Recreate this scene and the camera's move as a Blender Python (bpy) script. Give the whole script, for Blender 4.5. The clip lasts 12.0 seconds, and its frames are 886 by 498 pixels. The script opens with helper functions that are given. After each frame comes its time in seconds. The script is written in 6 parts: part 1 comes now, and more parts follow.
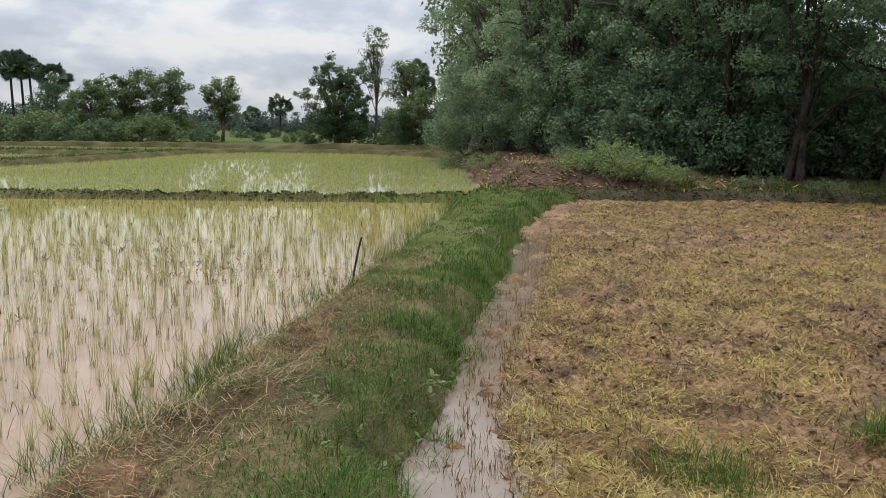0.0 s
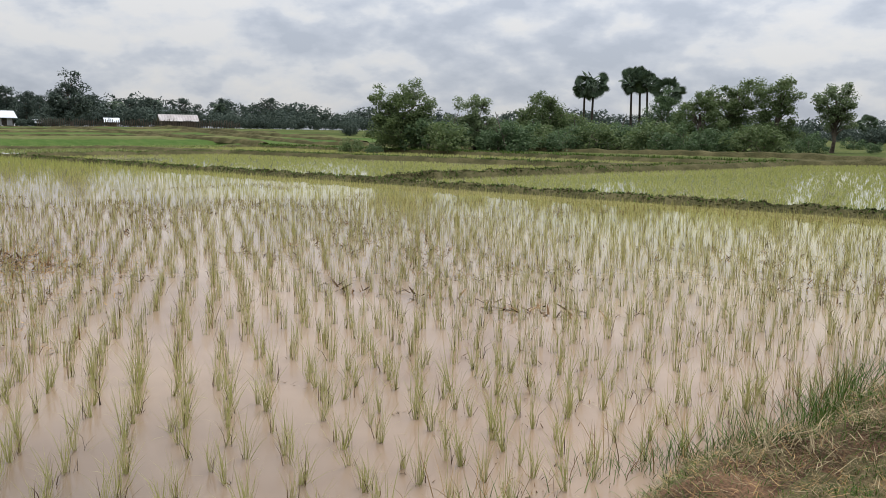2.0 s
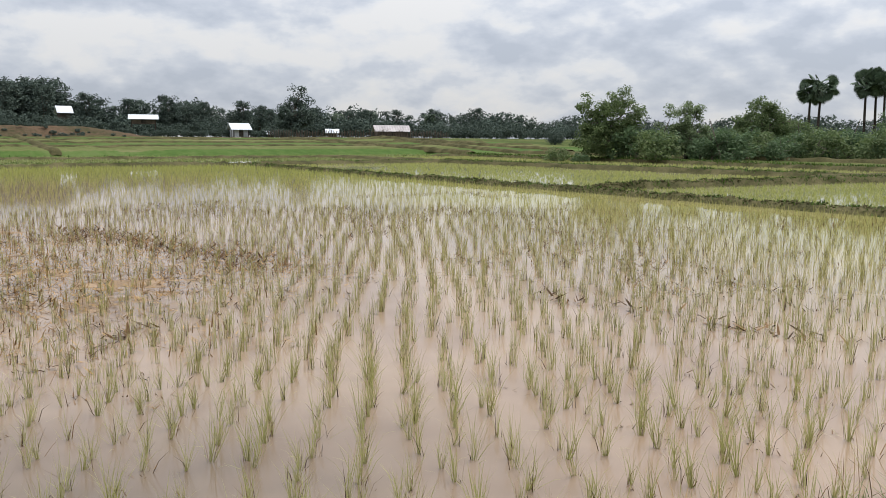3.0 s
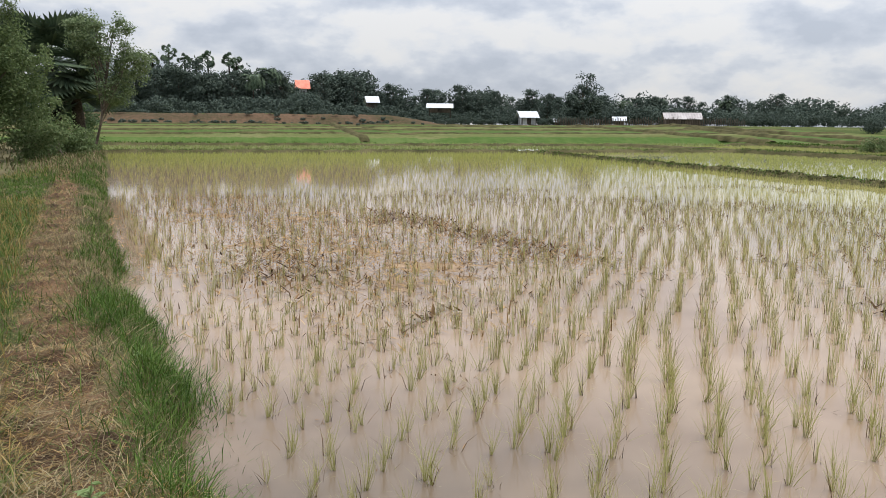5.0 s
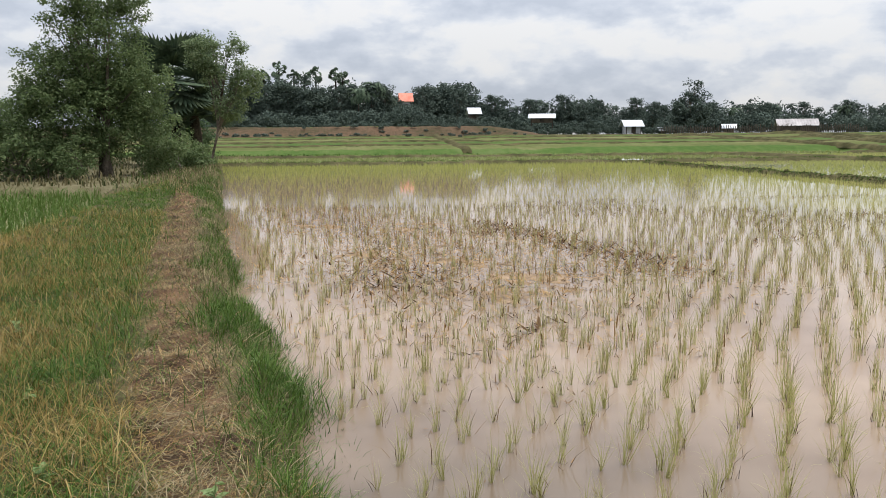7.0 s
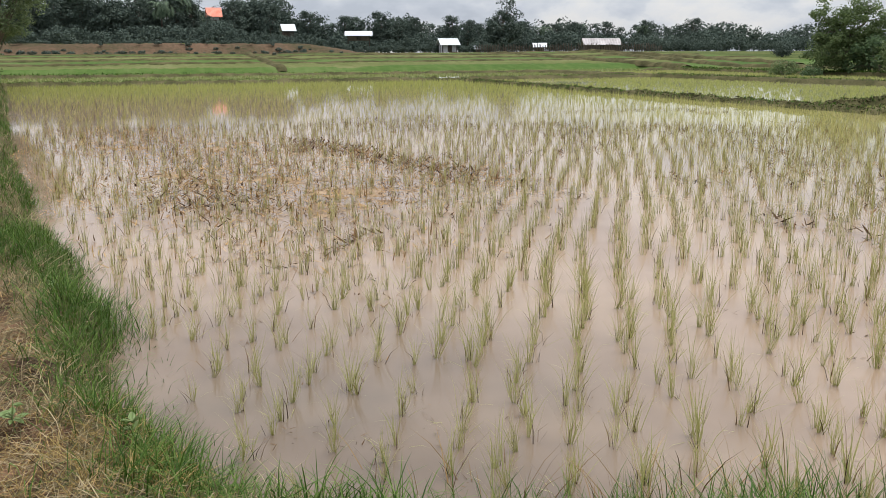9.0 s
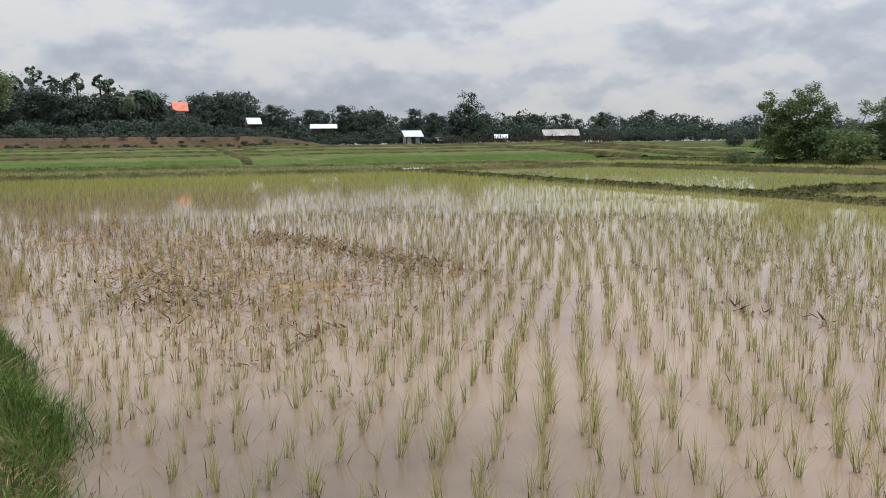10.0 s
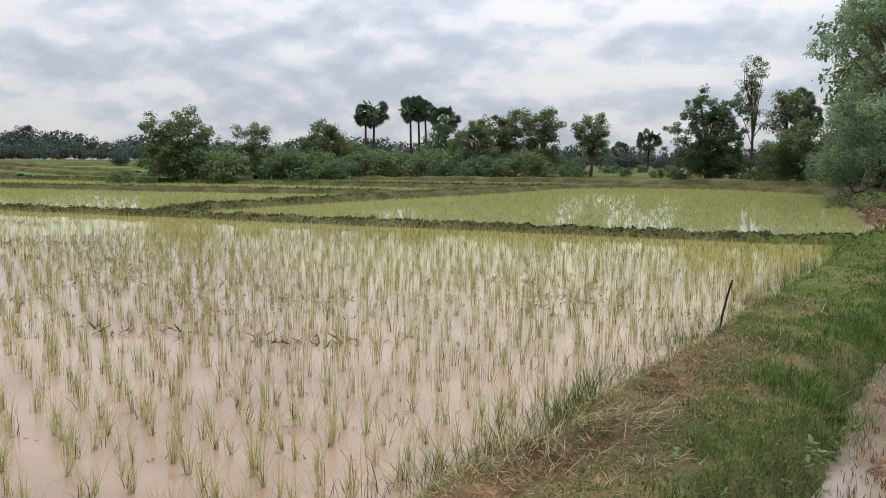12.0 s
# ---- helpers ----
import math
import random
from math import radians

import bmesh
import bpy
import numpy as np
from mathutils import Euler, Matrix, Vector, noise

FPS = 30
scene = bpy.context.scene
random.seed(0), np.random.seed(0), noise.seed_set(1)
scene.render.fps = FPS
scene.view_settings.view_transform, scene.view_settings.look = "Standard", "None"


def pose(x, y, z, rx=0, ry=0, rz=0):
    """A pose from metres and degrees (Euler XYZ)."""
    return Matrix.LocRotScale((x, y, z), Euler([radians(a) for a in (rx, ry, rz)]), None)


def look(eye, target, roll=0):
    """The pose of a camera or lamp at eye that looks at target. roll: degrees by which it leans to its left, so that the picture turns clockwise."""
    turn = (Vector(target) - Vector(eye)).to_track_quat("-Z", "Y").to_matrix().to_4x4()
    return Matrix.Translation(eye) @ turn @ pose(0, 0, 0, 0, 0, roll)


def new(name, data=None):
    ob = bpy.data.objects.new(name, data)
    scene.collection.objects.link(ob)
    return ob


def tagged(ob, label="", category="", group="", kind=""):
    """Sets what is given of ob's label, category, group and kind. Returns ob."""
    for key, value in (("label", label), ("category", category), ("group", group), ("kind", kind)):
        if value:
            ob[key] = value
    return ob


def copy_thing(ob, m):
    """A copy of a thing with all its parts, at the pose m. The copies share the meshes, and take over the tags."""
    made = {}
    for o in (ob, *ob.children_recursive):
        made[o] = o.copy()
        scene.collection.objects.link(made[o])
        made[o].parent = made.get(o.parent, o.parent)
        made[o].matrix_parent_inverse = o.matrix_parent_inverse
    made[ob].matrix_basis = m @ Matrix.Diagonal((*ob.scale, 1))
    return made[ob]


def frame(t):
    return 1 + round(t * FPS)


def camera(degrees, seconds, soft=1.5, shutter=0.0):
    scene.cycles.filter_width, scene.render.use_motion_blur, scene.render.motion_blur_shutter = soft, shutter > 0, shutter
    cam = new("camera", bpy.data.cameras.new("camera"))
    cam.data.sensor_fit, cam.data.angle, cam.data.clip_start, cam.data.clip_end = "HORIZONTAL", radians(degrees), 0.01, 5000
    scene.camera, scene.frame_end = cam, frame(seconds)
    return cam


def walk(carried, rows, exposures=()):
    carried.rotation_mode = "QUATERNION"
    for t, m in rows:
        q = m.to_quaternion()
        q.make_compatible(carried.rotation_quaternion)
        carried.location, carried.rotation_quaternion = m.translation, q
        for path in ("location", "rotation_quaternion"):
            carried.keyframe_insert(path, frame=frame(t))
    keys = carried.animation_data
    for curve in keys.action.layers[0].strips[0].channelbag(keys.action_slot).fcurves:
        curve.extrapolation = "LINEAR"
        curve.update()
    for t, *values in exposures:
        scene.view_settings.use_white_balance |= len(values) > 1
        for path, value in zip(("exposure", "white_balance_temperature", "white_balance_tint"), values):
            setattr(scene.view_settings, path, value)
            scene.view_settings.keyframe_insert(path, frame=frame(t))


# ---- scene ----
EXPOSURES = [(0.0, 0.0), (0.5, -0.17), (1.0, -0.3), (1.5, -0.45), (2.0, -0.1), (2.5, 0.0), (3.5, 0.0), (5.5, 0.1), (7.5, 0.13), (9.5, 0.1), (10.0, -0.2), (10.5, -0.1), (11.5, -0.03), (12.0, 0.0)]
# camera: t, x, y, z, yaw, pitch, roll
cam = camera(57.54, 12.0, soft=0.9)
ROWS = [
    (0, 0.261, 0.134, 1.580, 0.011, -8.466, -0.590),
    (0.5, 0.188, 0.174, 1.589, 10.115, -8.813, -0.567),
    (1, 0.134, 0.181, 1.589, 19.604, -8.341, -0.575),
    (1.5, 0.093, 0.166, 1.584, 29.236, -8.125, -0.614),
    (2, 0.031, 0.153, 1.572, 40.554, -8.227, -0.693),
    (2.5, -0.017, 0.103, 1.569, 48.377, -8.045, -0.643),
    (3, -0.045, 0.025, 1.578, 54.857, -7.734, -0.365),
    (3.5, -0.074, -0.017, 1.573, 60.896, -7.815, -0.401),
    (3.7, -0.074, -0.043, 1.572, 63.551, -7.983, -0.490),
    (5.3, -0.135, -0.119, 1.634, 76.322, -8.691, -0.397),
    (5.5, -0.137, -0.133, 1.636, 77.419, -8.575, -0.404),
    (6, -0.123, -0.182, 1.656, 81.510, -7.734, -0.490),
    (6.5, -0.126, -0.192, 1.657, 83.913, -7.086, -0.359),
    (7, -0.114, -0.148, 1.636, 81.865, -7.983, 0.373),
    (7.5, -0.123, -0.099, 1.611, 77.077, -10.287, 0.743),
    (7.7, -0.119, -0.080, 1.598, 74.846, -11.848, 0.631),
    (9.3, -0.031, -0.101, 1.563, 68.218, -12.687, 0.290),
    (9.5, -0.037, -0.096, 1.577, 68.024, -10.727, 0.309),
    (10, -0.015, -0.083, 1.608, 66.660, -7.385, 0.623),
    (10.5, 0.014, -0.036, 1.617, 61.699, -6.506, 0.855),
    (11, 0.055, 0.055, 1.611, 50.892, -6.290, 0.641),
    (11.5, 0.142, 0.131, 1.602, 39.664, -6.184, 0.346),
    (12, 0.227, 0.190, 1.604, 25.455, -6.193, -0.166),
]
walk(cam, [(t, pose(x, y, z, 90 + pitch, roll, yaw)) for t, x, y, z, yaw, pitch, roll in ROWS], EXPOSURES)

# ---- world, sun ----
SUN_UP, SUN_TURN = radians(66), radians(350)
SUN_WAY = (math.sin(SUN_TURN) * math.cos(SUN_UP), math.cos(SUN_TURN) * math.cos(SUN_UP), math.sin(SUN_UP))


def setup_world():
    w = bpy.data.worlds.new("overcast_sky")
    scene.world = w
    w.use_nodes = True
    nt = w.node_tree
    nt.nodes.clear()
    n = nt.nodes.new
    out, bg = n("ShaderNodeOutputWorld"), n("ShaderNodeBackground")
    sky = n("ShaderNodeTexSky")
    sky.sky_type, sky.sun_disc = "NISHITA", False
    sky.sun_elevation, sky.sun_rotation = SUN_UP, SUN_TURN
    tc, sep = n("ShaderNodeTexCoord"), n("ShaderNodeSeparateXYZ")
    nt.links.new(tc.outputs["Generated"], sep.inputs[0])
    zc = n("ShaderNodeMath"); zc.operation = "MAXIMUM"; zc.inputs[1].default_value = 0.0
    nt.links.new(sep.outputs[2], zc.inputs[0])
    flat = n("ShaderNodeVectorMath"); flat.operation = "MULTIPLY"; flat.inputs[1].default_value = (1.0, 1.0, 2.1)
    nt.links.new(tc.outputs["Generated"], flat.inputs[0])
    raised = n("ShaderNodeVectorMath"); raised.operation = "ADD"; raised.inputs[1].default_value = (0.0, 0.0, 0.045)
    nt.links.new(flat.outputs[0], raised.inputs[0])

    def cloud(vector, scale, detail):
        q = n("ShaderNodeTexNoise")
        q.inputs["Scale"].default_value, q.inputs["Detail"].default_value, q.inputs["Roughness"].default_value, q.inputs["Distortion"].default_value = scale, detail, 0.52, 0.0
        nt.links.new(vector.outputs[0], q.inputs["Vector"])
        return q.outputs["Fac"]

    # cloud bodies, and the same bodies a little higher up: their difference lights the upper edges
    body, above, bank = cloud(flat, 6.0, 6.0), cloud(raised, 6.0, 6.0), cloud(flat, 1.9, 2.0)
    edge = n("ShaderNodeMath"); edge.operation = "SUBTRACT"
    nt.links.new(body, edge.inputs[0]); nt.links.new(above, edge.inputs[1])
    both = n("ShaderNodeMix"); both.data_type = "FLOAT"; both.inputs["Factor"].default_value = 0.45
    nt.links.new(body, both.inputs["A"]); nt.links.new(bank, both.inputs["B"])
    lit = n("ShaderNodeMath"); lit.operation = "MULTIPLY_ADD"; lit.inputs[1].default_value = 1.15
    nt.links.new(edge.outputs[0], lit.inputs[0]); nt.links.new(both.outputs["Result"], lit.inputs[2])
    ramp = n("ShaderNodeValToRGB")
    cr = ramp.color_ramp
    cr.elements[0].position, cr.elements[0].color = 0.36, (0.542, 0.590, 0.682, 1)
    cr.elements[1].position, cr.elements[1].color = 0.66, (0.86, 0.86, 0.87, 1)
    e = cr.elements.new(0.45); e.color = (0.621, 0.665, 0.753, 1)
    e = cr.elements.new(0.52); e.color = (0.699, 0.735, 0.805, 1)
    e = cr.elements.new(0.57); e.color = (0.788, 0.810, 0.856, 1)
    nt.links.new(lit.outputs[0], ramp.inputs[0])
    mul = n("ShaderNodeVectorMath"); mul.operation = "SCALE"; mul.inputs["Scale"].default_value = 0.10
    nt.links.new(sky.outputs[0], mul.inputs[0])
    mix = n("ShaderNodeMix"); mix.data_type = "RGBA"; mix.inputs["Factor"].default_value = 0.92
    nt.links.new(mul.outputs[0], mix.inputs["A"]); nt.links.new(ramp.outputs[0], mix.inputs["B"])
    lift = n("ShaderNodeMath"); lift.operation = "MULTIPLY_ADD"; lift.inputs[1].default_value, lift.inputs[2].default_value = 1.4, 0.78
    nt.links.new(zc.outputs[0], lift.inputs[0])
    # the cloud is thinner and brighter round the hidden sun
    near_sun = n("ShaderNodeVectorMath"); near_sun.operation = "DOT_PRODUCT"; near_sun.inputs[1].default_value = SUN_WAY
    nt.links.new(tc.outputs["Generated"], near_sun.inputs[0])
    half = n("ShaderNodeMath"); half.operation = "MAXIMUM"; half.inputs[1].default_value = 0.0
    nt.links.new(near_sun.outputs["Value"], half.inputs[0])
    glow = n("ShaderNodeMath"); glow.operation = "POWER"; glow.inputs[1].default_value = 6.0
    nt.links.new(half.outputs[0], glow.inputs[0])
    bright = n("ShaderNodeMath"); bright.operation = "MULTIPLY_ADD"; bright.inputs[1].default_value = 3.7
    nt.links.new(glow.outputs[0], bright.inputs[0]); nt.links.new(lift.outputs[0], bright.inputs[2])
    zen = n("ShaderNodeVectorMath"); zen.operation = "SCALE"
    nt.links.new(mix.outputs["Result"], zen.inputs[0]); nt.links.new(bright.outputs[0], zen.inputs["Scale"])
    nt.links.new(zen.outputs[0], bg.inputs["Color"])
    bg.inputs["Strength"].default_value = 1.0
    nt.links.new(bg.outputs[0], out.inputs[0])


setup_world()
sun_data = bpy.data.lights.new("sun", "SUN")
sun_data.energy, sun_data.angle, sun_data.color = 1.7, radians(16), (1.0, 0.95, 0.86)
sun = new("sun", sun_data)
sun.matrix_world = look((0, 0, 60), Vector((0, 0, 60)) - Vector(SUN_WAY))


# ---- materials ----
def material(name, colours, scale=4.0, fine=40.0, rough=0.8, bump=0.3, island=0.0, bump_size=0.02, thin=0.0, spec=0.3, obj=0.0, metal=0.0):
    """Two-scale noise between the colours; island: spread between pieces; thin: light let through (leaves)."""
    m = bpy.data.materials.new(name)
    m.use_nodes = True
    nt = m.node_tree
    n = nt.nodes.new
    b = nt.nodes["Principled BSDF"]
    geo = n("ShaderNodeNewGeometry")
    n1, n2 = n("ShaderNodeTexNoise"), n("ShaderNodeTexNoise")
    for q, s in ((n1, scale), (n2, fine)):
        q.inputs["Scale"].default_value, q.inputs["Detail"].default_value = s, 5.0
        nt.links.new(geo.outputs["Position"], q.inputs["Vector"])
    f = n("ShaderNodeMix"); f.data_type = "FLOAT"; f.inputs["Factor"].default_value = 0.4
    nt.links.new(n1.outputs["Fac"], f.inputs["A"]); nt.links.new(n2.outputs["Fac"], f.inputs["B"])
    fac = f.outputs["Result"]
    if island:
        g = n("ShaderNodeMix"); g.data_type = "FLOAT"; g.inputs["Factor"].default_value = island
        nt.links.new(fac, g.inputs["A"]); nt.links.new(geo.outputs["Random Per Island"], g.inputs["B"])
        fac = g.outputs["Result"]
    if obj:
        oi = n("ShaderNodeObjectInfo")
        g = n("ShaderNodeMix"); g.data_type = "FLOAT"; g.inputs["Factor"].default_value = obj
        nt.links.new(fac, g.inputs["A"]); nt.links.new(oi.outputs["Random"], g.inputs["B"])
        fac = g.outputs["Result"]
    ramp = n("ShaderNodeValToRGB")
    els = ramp.color_ramp.elements
    lo, hi = (0.15, 0.85) if island > 0.4 else (0.38, 0.62)
    for i, c in enumerate(colours):
        p = lo + (hi - lo) * i / max(1, len(colours) - 1)
        e = els[i] if i < 2 else els.new(p)
        e.color = (*c, 1)
    for i, e in enumerate(els):
        e.position = lo + (hi - lo) * i / max(1, len(els) - 1)
    for i, c in enumerate(colours):
        els[i].color = (*c, 1)
    nt.links.new(fac, ramp.inputs[0])
    nt.links.new(ramp.outputs[0], b.inputs["Base Color"])
    b.inputs["Roughness"].default_value = rough
    b.inputs["Specular IOR Level"].default_value = spec
    b.inputs["Metallic"].default_value = metal
    if bump:
        bp = n("ShaderNodeBump"); bp.inputs["Strength"].default_value, bp.inputs["Distance"].default_value = bump, bump_size
        nt.links.new(n2.outputs["Fac"], bp.inputs["Height"]); nt.links.new(bp.outputs[0], b.inputs["Normal"])
    if thin:
        tr, mx = n("ShaderNodeBsdfTranslucent"), n("ShaderNodeMixShader")
        nt.links.new(ramp.outputs[0], tr.inputs[0])
        mx.inputs[0].default_value = thin
        nt.links.new(b.outputs[0], mx.inputs[1]); nt.links.new(tr.outputs[0], mx.inputs[2])
        nt.links.new(mx.outputs[0], nt.nodes["Material Output"].inputs[0])
    return m


def water_material(name, mud, ripple):
    m = material(name, mud, scale=0.35, fine=2.5, rough=0.04, bump=0, spec=0.5)
    nt = m.node_tree
    b = nt.nodes["Principled BSDF"]
    b.inputs["IOR"].default_value = 1.33
    nz = nt.nodes.new("ShaderNodeTexNoise"); nz.inputs["Scale"].default_value = 9.0; nz.inputs["Detail"].default_value = 2.0
    bp = nt.nodes.new("ShaderNodeBump"); bp.inputs["Strength"].default_value, bp.inputs["Distance"].default_value = ripple, 0.01
    geo = nt.nodes.new("ShaderNodeNewGeometry")
    nt.links.new(geo.outputs["Position"], nz.inputs["Vector"])
    nt.links.new(nz.outputs["Fac"], bp.inputs["Height"]); nt.links.new(bp.outputs[0], b.inputs["Normal"])
    return m


def water_tints(m, colours):
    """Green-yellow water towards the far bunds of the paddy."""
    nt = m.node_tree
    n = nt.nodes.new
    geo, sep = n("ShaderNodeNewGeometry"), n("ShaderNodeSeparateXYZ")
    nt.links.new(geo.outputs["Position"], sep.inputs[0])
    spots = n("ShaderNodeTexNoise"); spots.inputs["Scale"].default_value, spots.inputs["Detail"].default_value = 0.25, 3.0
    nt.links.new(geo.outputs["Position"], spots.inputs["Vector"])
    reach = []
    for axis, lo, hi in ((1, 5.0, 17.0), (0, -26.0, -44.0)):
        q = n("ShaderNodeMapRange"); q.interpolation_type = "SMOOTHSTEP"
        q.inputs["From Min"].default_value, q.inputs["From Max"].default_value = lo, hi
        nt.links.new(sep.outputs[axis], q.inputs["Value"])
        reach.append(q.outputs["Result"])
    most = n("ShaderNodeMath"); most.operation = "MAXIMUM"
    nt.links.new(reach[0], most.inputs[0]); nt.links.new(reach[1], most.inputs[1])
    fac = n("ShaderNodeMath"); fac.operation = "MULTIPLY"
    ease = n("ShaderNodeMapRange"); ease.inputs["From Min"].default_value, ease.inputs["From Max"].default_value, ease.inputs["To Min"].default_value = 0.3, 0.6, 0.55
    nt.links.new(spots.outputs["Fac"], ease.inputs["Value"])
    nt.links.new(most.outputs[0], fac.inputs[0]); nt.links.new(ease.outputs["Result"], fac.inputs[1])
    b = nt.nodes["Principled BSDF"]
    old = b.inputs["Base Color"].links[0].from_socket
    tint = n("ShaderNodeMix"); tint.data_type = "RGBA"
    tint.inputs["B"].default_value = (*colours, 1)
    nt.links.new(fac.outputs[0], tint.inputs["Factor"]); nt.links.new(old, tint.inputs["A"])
    # clear water at the paddy's corner: dark bottom, dim reflections put into the colour
    gap = n("ShaderNodeVectorMath"); gap.operation = "DISTANCE"; gap.inputs[1].default_value = (-2.9, 0.4, 0.0)
    nt.links.new(geo.outputs["Position"], gap.inputs[0])
    deep = n("ShaderNodeMapRange"); deep.interpolation_type = "SMOOTHSTEP"
    deep.inputs["From Min"].default_value, deep.inputs["From Max"].default_value, deep.inputs["To Min"].default_value, deep.inputs["To Max"].default_value = 3.6, 0.4, 0.0, 0.85
    nt.links.new(gap.outputs["Value"], deep.inputs["Value"])
    silt = n("ShaderNodeTexNoise"); silt.inputs["Scale"].default_value, silt.inputs["Detail"].default_value = 1.3, 4.0
    nt.links.new(geo.outputs["Position"], silt.inputs["Vector"])
    cloudy = n("ShaderNodeMapRange"); cloudy.inputs["From Min"].default_value, cloudy.inputs["From Max"].default_value, cloudy.inputs["To Min"].default_value = 0.3, 0.65, 0.7
    nt.links.new(silt.outputs["Fac"], cloudy.inputs["Value"])
    share = n("ShaderNodeMath"); share.operation = "MULTIPLY"; share.use_clamp = True
    nt.links.new(deep.outputs["Result"], share.inputs[0]); nt.links.new(cloudy.outputs["Result"], share.inputs[1])
    dim_bed = n("ShaderNodeMix"); dim_bed.data_type = "RGBA"; dim_bed.inputs["B"].default_value = (0.085, 0.066, 0.048, 1)
    nt.links.new(share.outputs[0], dim_bed.inputs["Factor"]); nt.links.new(tint.outputs["Result"], dim_bed.inputs["A"])
    nt.links.new(dim_bed.outputs["Result"], b.inputs["Base Color"])
    return m


MUDDY_WATER = water_tints(water_material("muddy_water", [(0.216, 0.149, 0.099), (0.274, 0.195, 0.134)], 0.04), (0.31, 0.29, 0.095))
PUDDLE = water_material("puddle_water", [(0.130, 0.100, 0.076), (0.190, 0.148, 0.114)], 0.06)
GREEN_WATER = water_material("green_water", [(0.26, 0.25, 0.13), (0.33, 0.31, 0.17)], 0.05)
SOIL = material("bund_soil", [(0.041, 0.037, 0.017), (0.081, 0.068, 0.032), (0.145, 0.106, 0.058)], 2.0, 55.0, 0.95, 0.8, spec=0.08)
OLIVE_BUND = material("grassy_far_bund", [(0.034, 0.034, 0.014), (0.066, 0.060, 0.027), (0.105, 0.092, 0.045)], 0.8, 12.0, 0.95, 0.8, bump_size=0.05, spec=0.03)
DRY_MAT = material("matted_dead_grass", [(0.037, 0.031, 0.016), (0.152, 0.120, 0.061), (0.396, 0.322, 0.198)], 1.5, 9.0, 0.85, 0, 0.6, thin=0.15, spec=0.08)
PATH = material("trodden_path", [(0.036, 0.024, 0.015), (0.088, 0.051, 0.030), (0.184, 0.108, 0.064)], 3.0, 70.0, 0.95, 0.9, spec=0.08)
SHADOWED_SOIL = material("shadowed_soil", [(0.026, 0.022, 0.013), (0.056, 0.044, 0.026), (0.100, 0.076, 0.046)], 1.4, 30.0, 0.85, 0.8, bump_size=0.05, spec=0.2)
MUD = material("field_mud", [(0.047, 0.027, 0.012), (0.115, 0.064, 0.027), (0.183, 0.104, 0.044), (0.272, 0.162, 0.081)], 2.6, 28.0, 0.65, 1.0, bump_size=0.05, spec=0.25)
MEADOW = material("rough_meadow", [(0.040, 0.056, 0.015), (0.068, 0.083, 0.025), (0.098, 0.098, 0.038)], 0.07, 1.5, 0.95, 0.8, bump_size=0.2, spec=0.03)
LITTER = material("leaf_litter", [(0.041, 0.026, 0.019), (0.083, 0.053, 0.036), (0.120, 0.083, 0.053)], 0.9, 14.0, 0.95, 0.9, bump_size=0.05, spec=0.05)
BANK_EARTH = material("red_bank_earth", [(0.044, 0.042, 0.020), (0.074, 0.053, 0.032), (0.108, 0.068, 0.043)], 0.12, 1.8, 0.95, 0.6, bump_size=0.2, spec=0.03)
RICE = material("young_rice_blade", [(0.135, 0.125, 0.038), (0.320, 0.310, 0.105), (0.520, 0.475, 0.220)], 0.5, 3.0, 0.55, 0, 0.55, thin=0.4)
RICE_FAR = material("rice_field_blade", [(0.206, 0.231, 0.062), (0.280, 0.298, 0.093), (0.354, 0.353, 0.136)], 0.15, 2.0, 0.65, 0, 0.5, thin=0.4, spec=0.15)
RICE_MID = material("olive_rice_blade", [(0.120, 0.155, 0.040), (0.175, 0.205, 0.065), (0.240, 0.255, 0.100)], 0.08, 1.2, 0.7, 0, 0.45, thin=0.25)
RICE_GREEN = material("dense_green_rice", [(0.036, 0.071, 0.011), (0.060, 0.101, 0.019), (0.088, 0.124, 0.032)], 0.08, 1.2, 0.7, 0, 0.45, thin=0.25, spec=0.12)
GRASS = material("green_grass_blade", [(0.020, 0.048, 0.009), (0.052, 0.100, 0.014), (0.132, 0.192, 0.043)], 1.2, 8.0, 0.65, 0, 0.55, thin=0.25, spec=0.12)
DRY_GRASS = material("dry_grass_blade", [(0.113, 0.077, 0.021), (0.232, 0.159, 0.052), (0.374, 0.289, 0.125)], 1.0, 8.0, 0.85, 0, 0.6, thin=0.2, spec=0.08)
STRAW = material("straw_stem", [(0.070, 0.056, 0.016), (0.250, 0.192, 0.056), (0.580, 0.460, 0.180)], 0.6, 6.0, 0.85, 0, 0.5, spec=0.08)
STUBBLE = material("dead_stubble", [(0.085, 0.052, 0.022), (0.235, 0.143, 0.060), (0.420, 0.285, 0.135)], 1.0, 8.0, 0.85, 0, 0.6, spec=0.08)
RUST_STRAW = material("rusty_wet_straw", [(0.068, 0.040, 0.014), (0.205, 0.120, 0.043), (0.420, 0.270, 0.110)], 0.8, 6.0, 0.85, 0, 0.55, spec=0.08)
ROT = material("rotting_straw_bits", [(0.022, 0.013, 0.007), (0.085, 0.047, 0.021), (0.230, 0.136, 0.064)], 1.0, 8.0, 0.85, 0, 0.6, spec=0.08)
LEAF_DARK = material("dark_green_leaf", [(0.046, 0.078, 0.036), (0.085, 0.135, 0.060), (0.150, 0.205, 0.104)], 0.25, 3.0, 0.65, 0, 0.55, thin=0.42, spec=0.15)
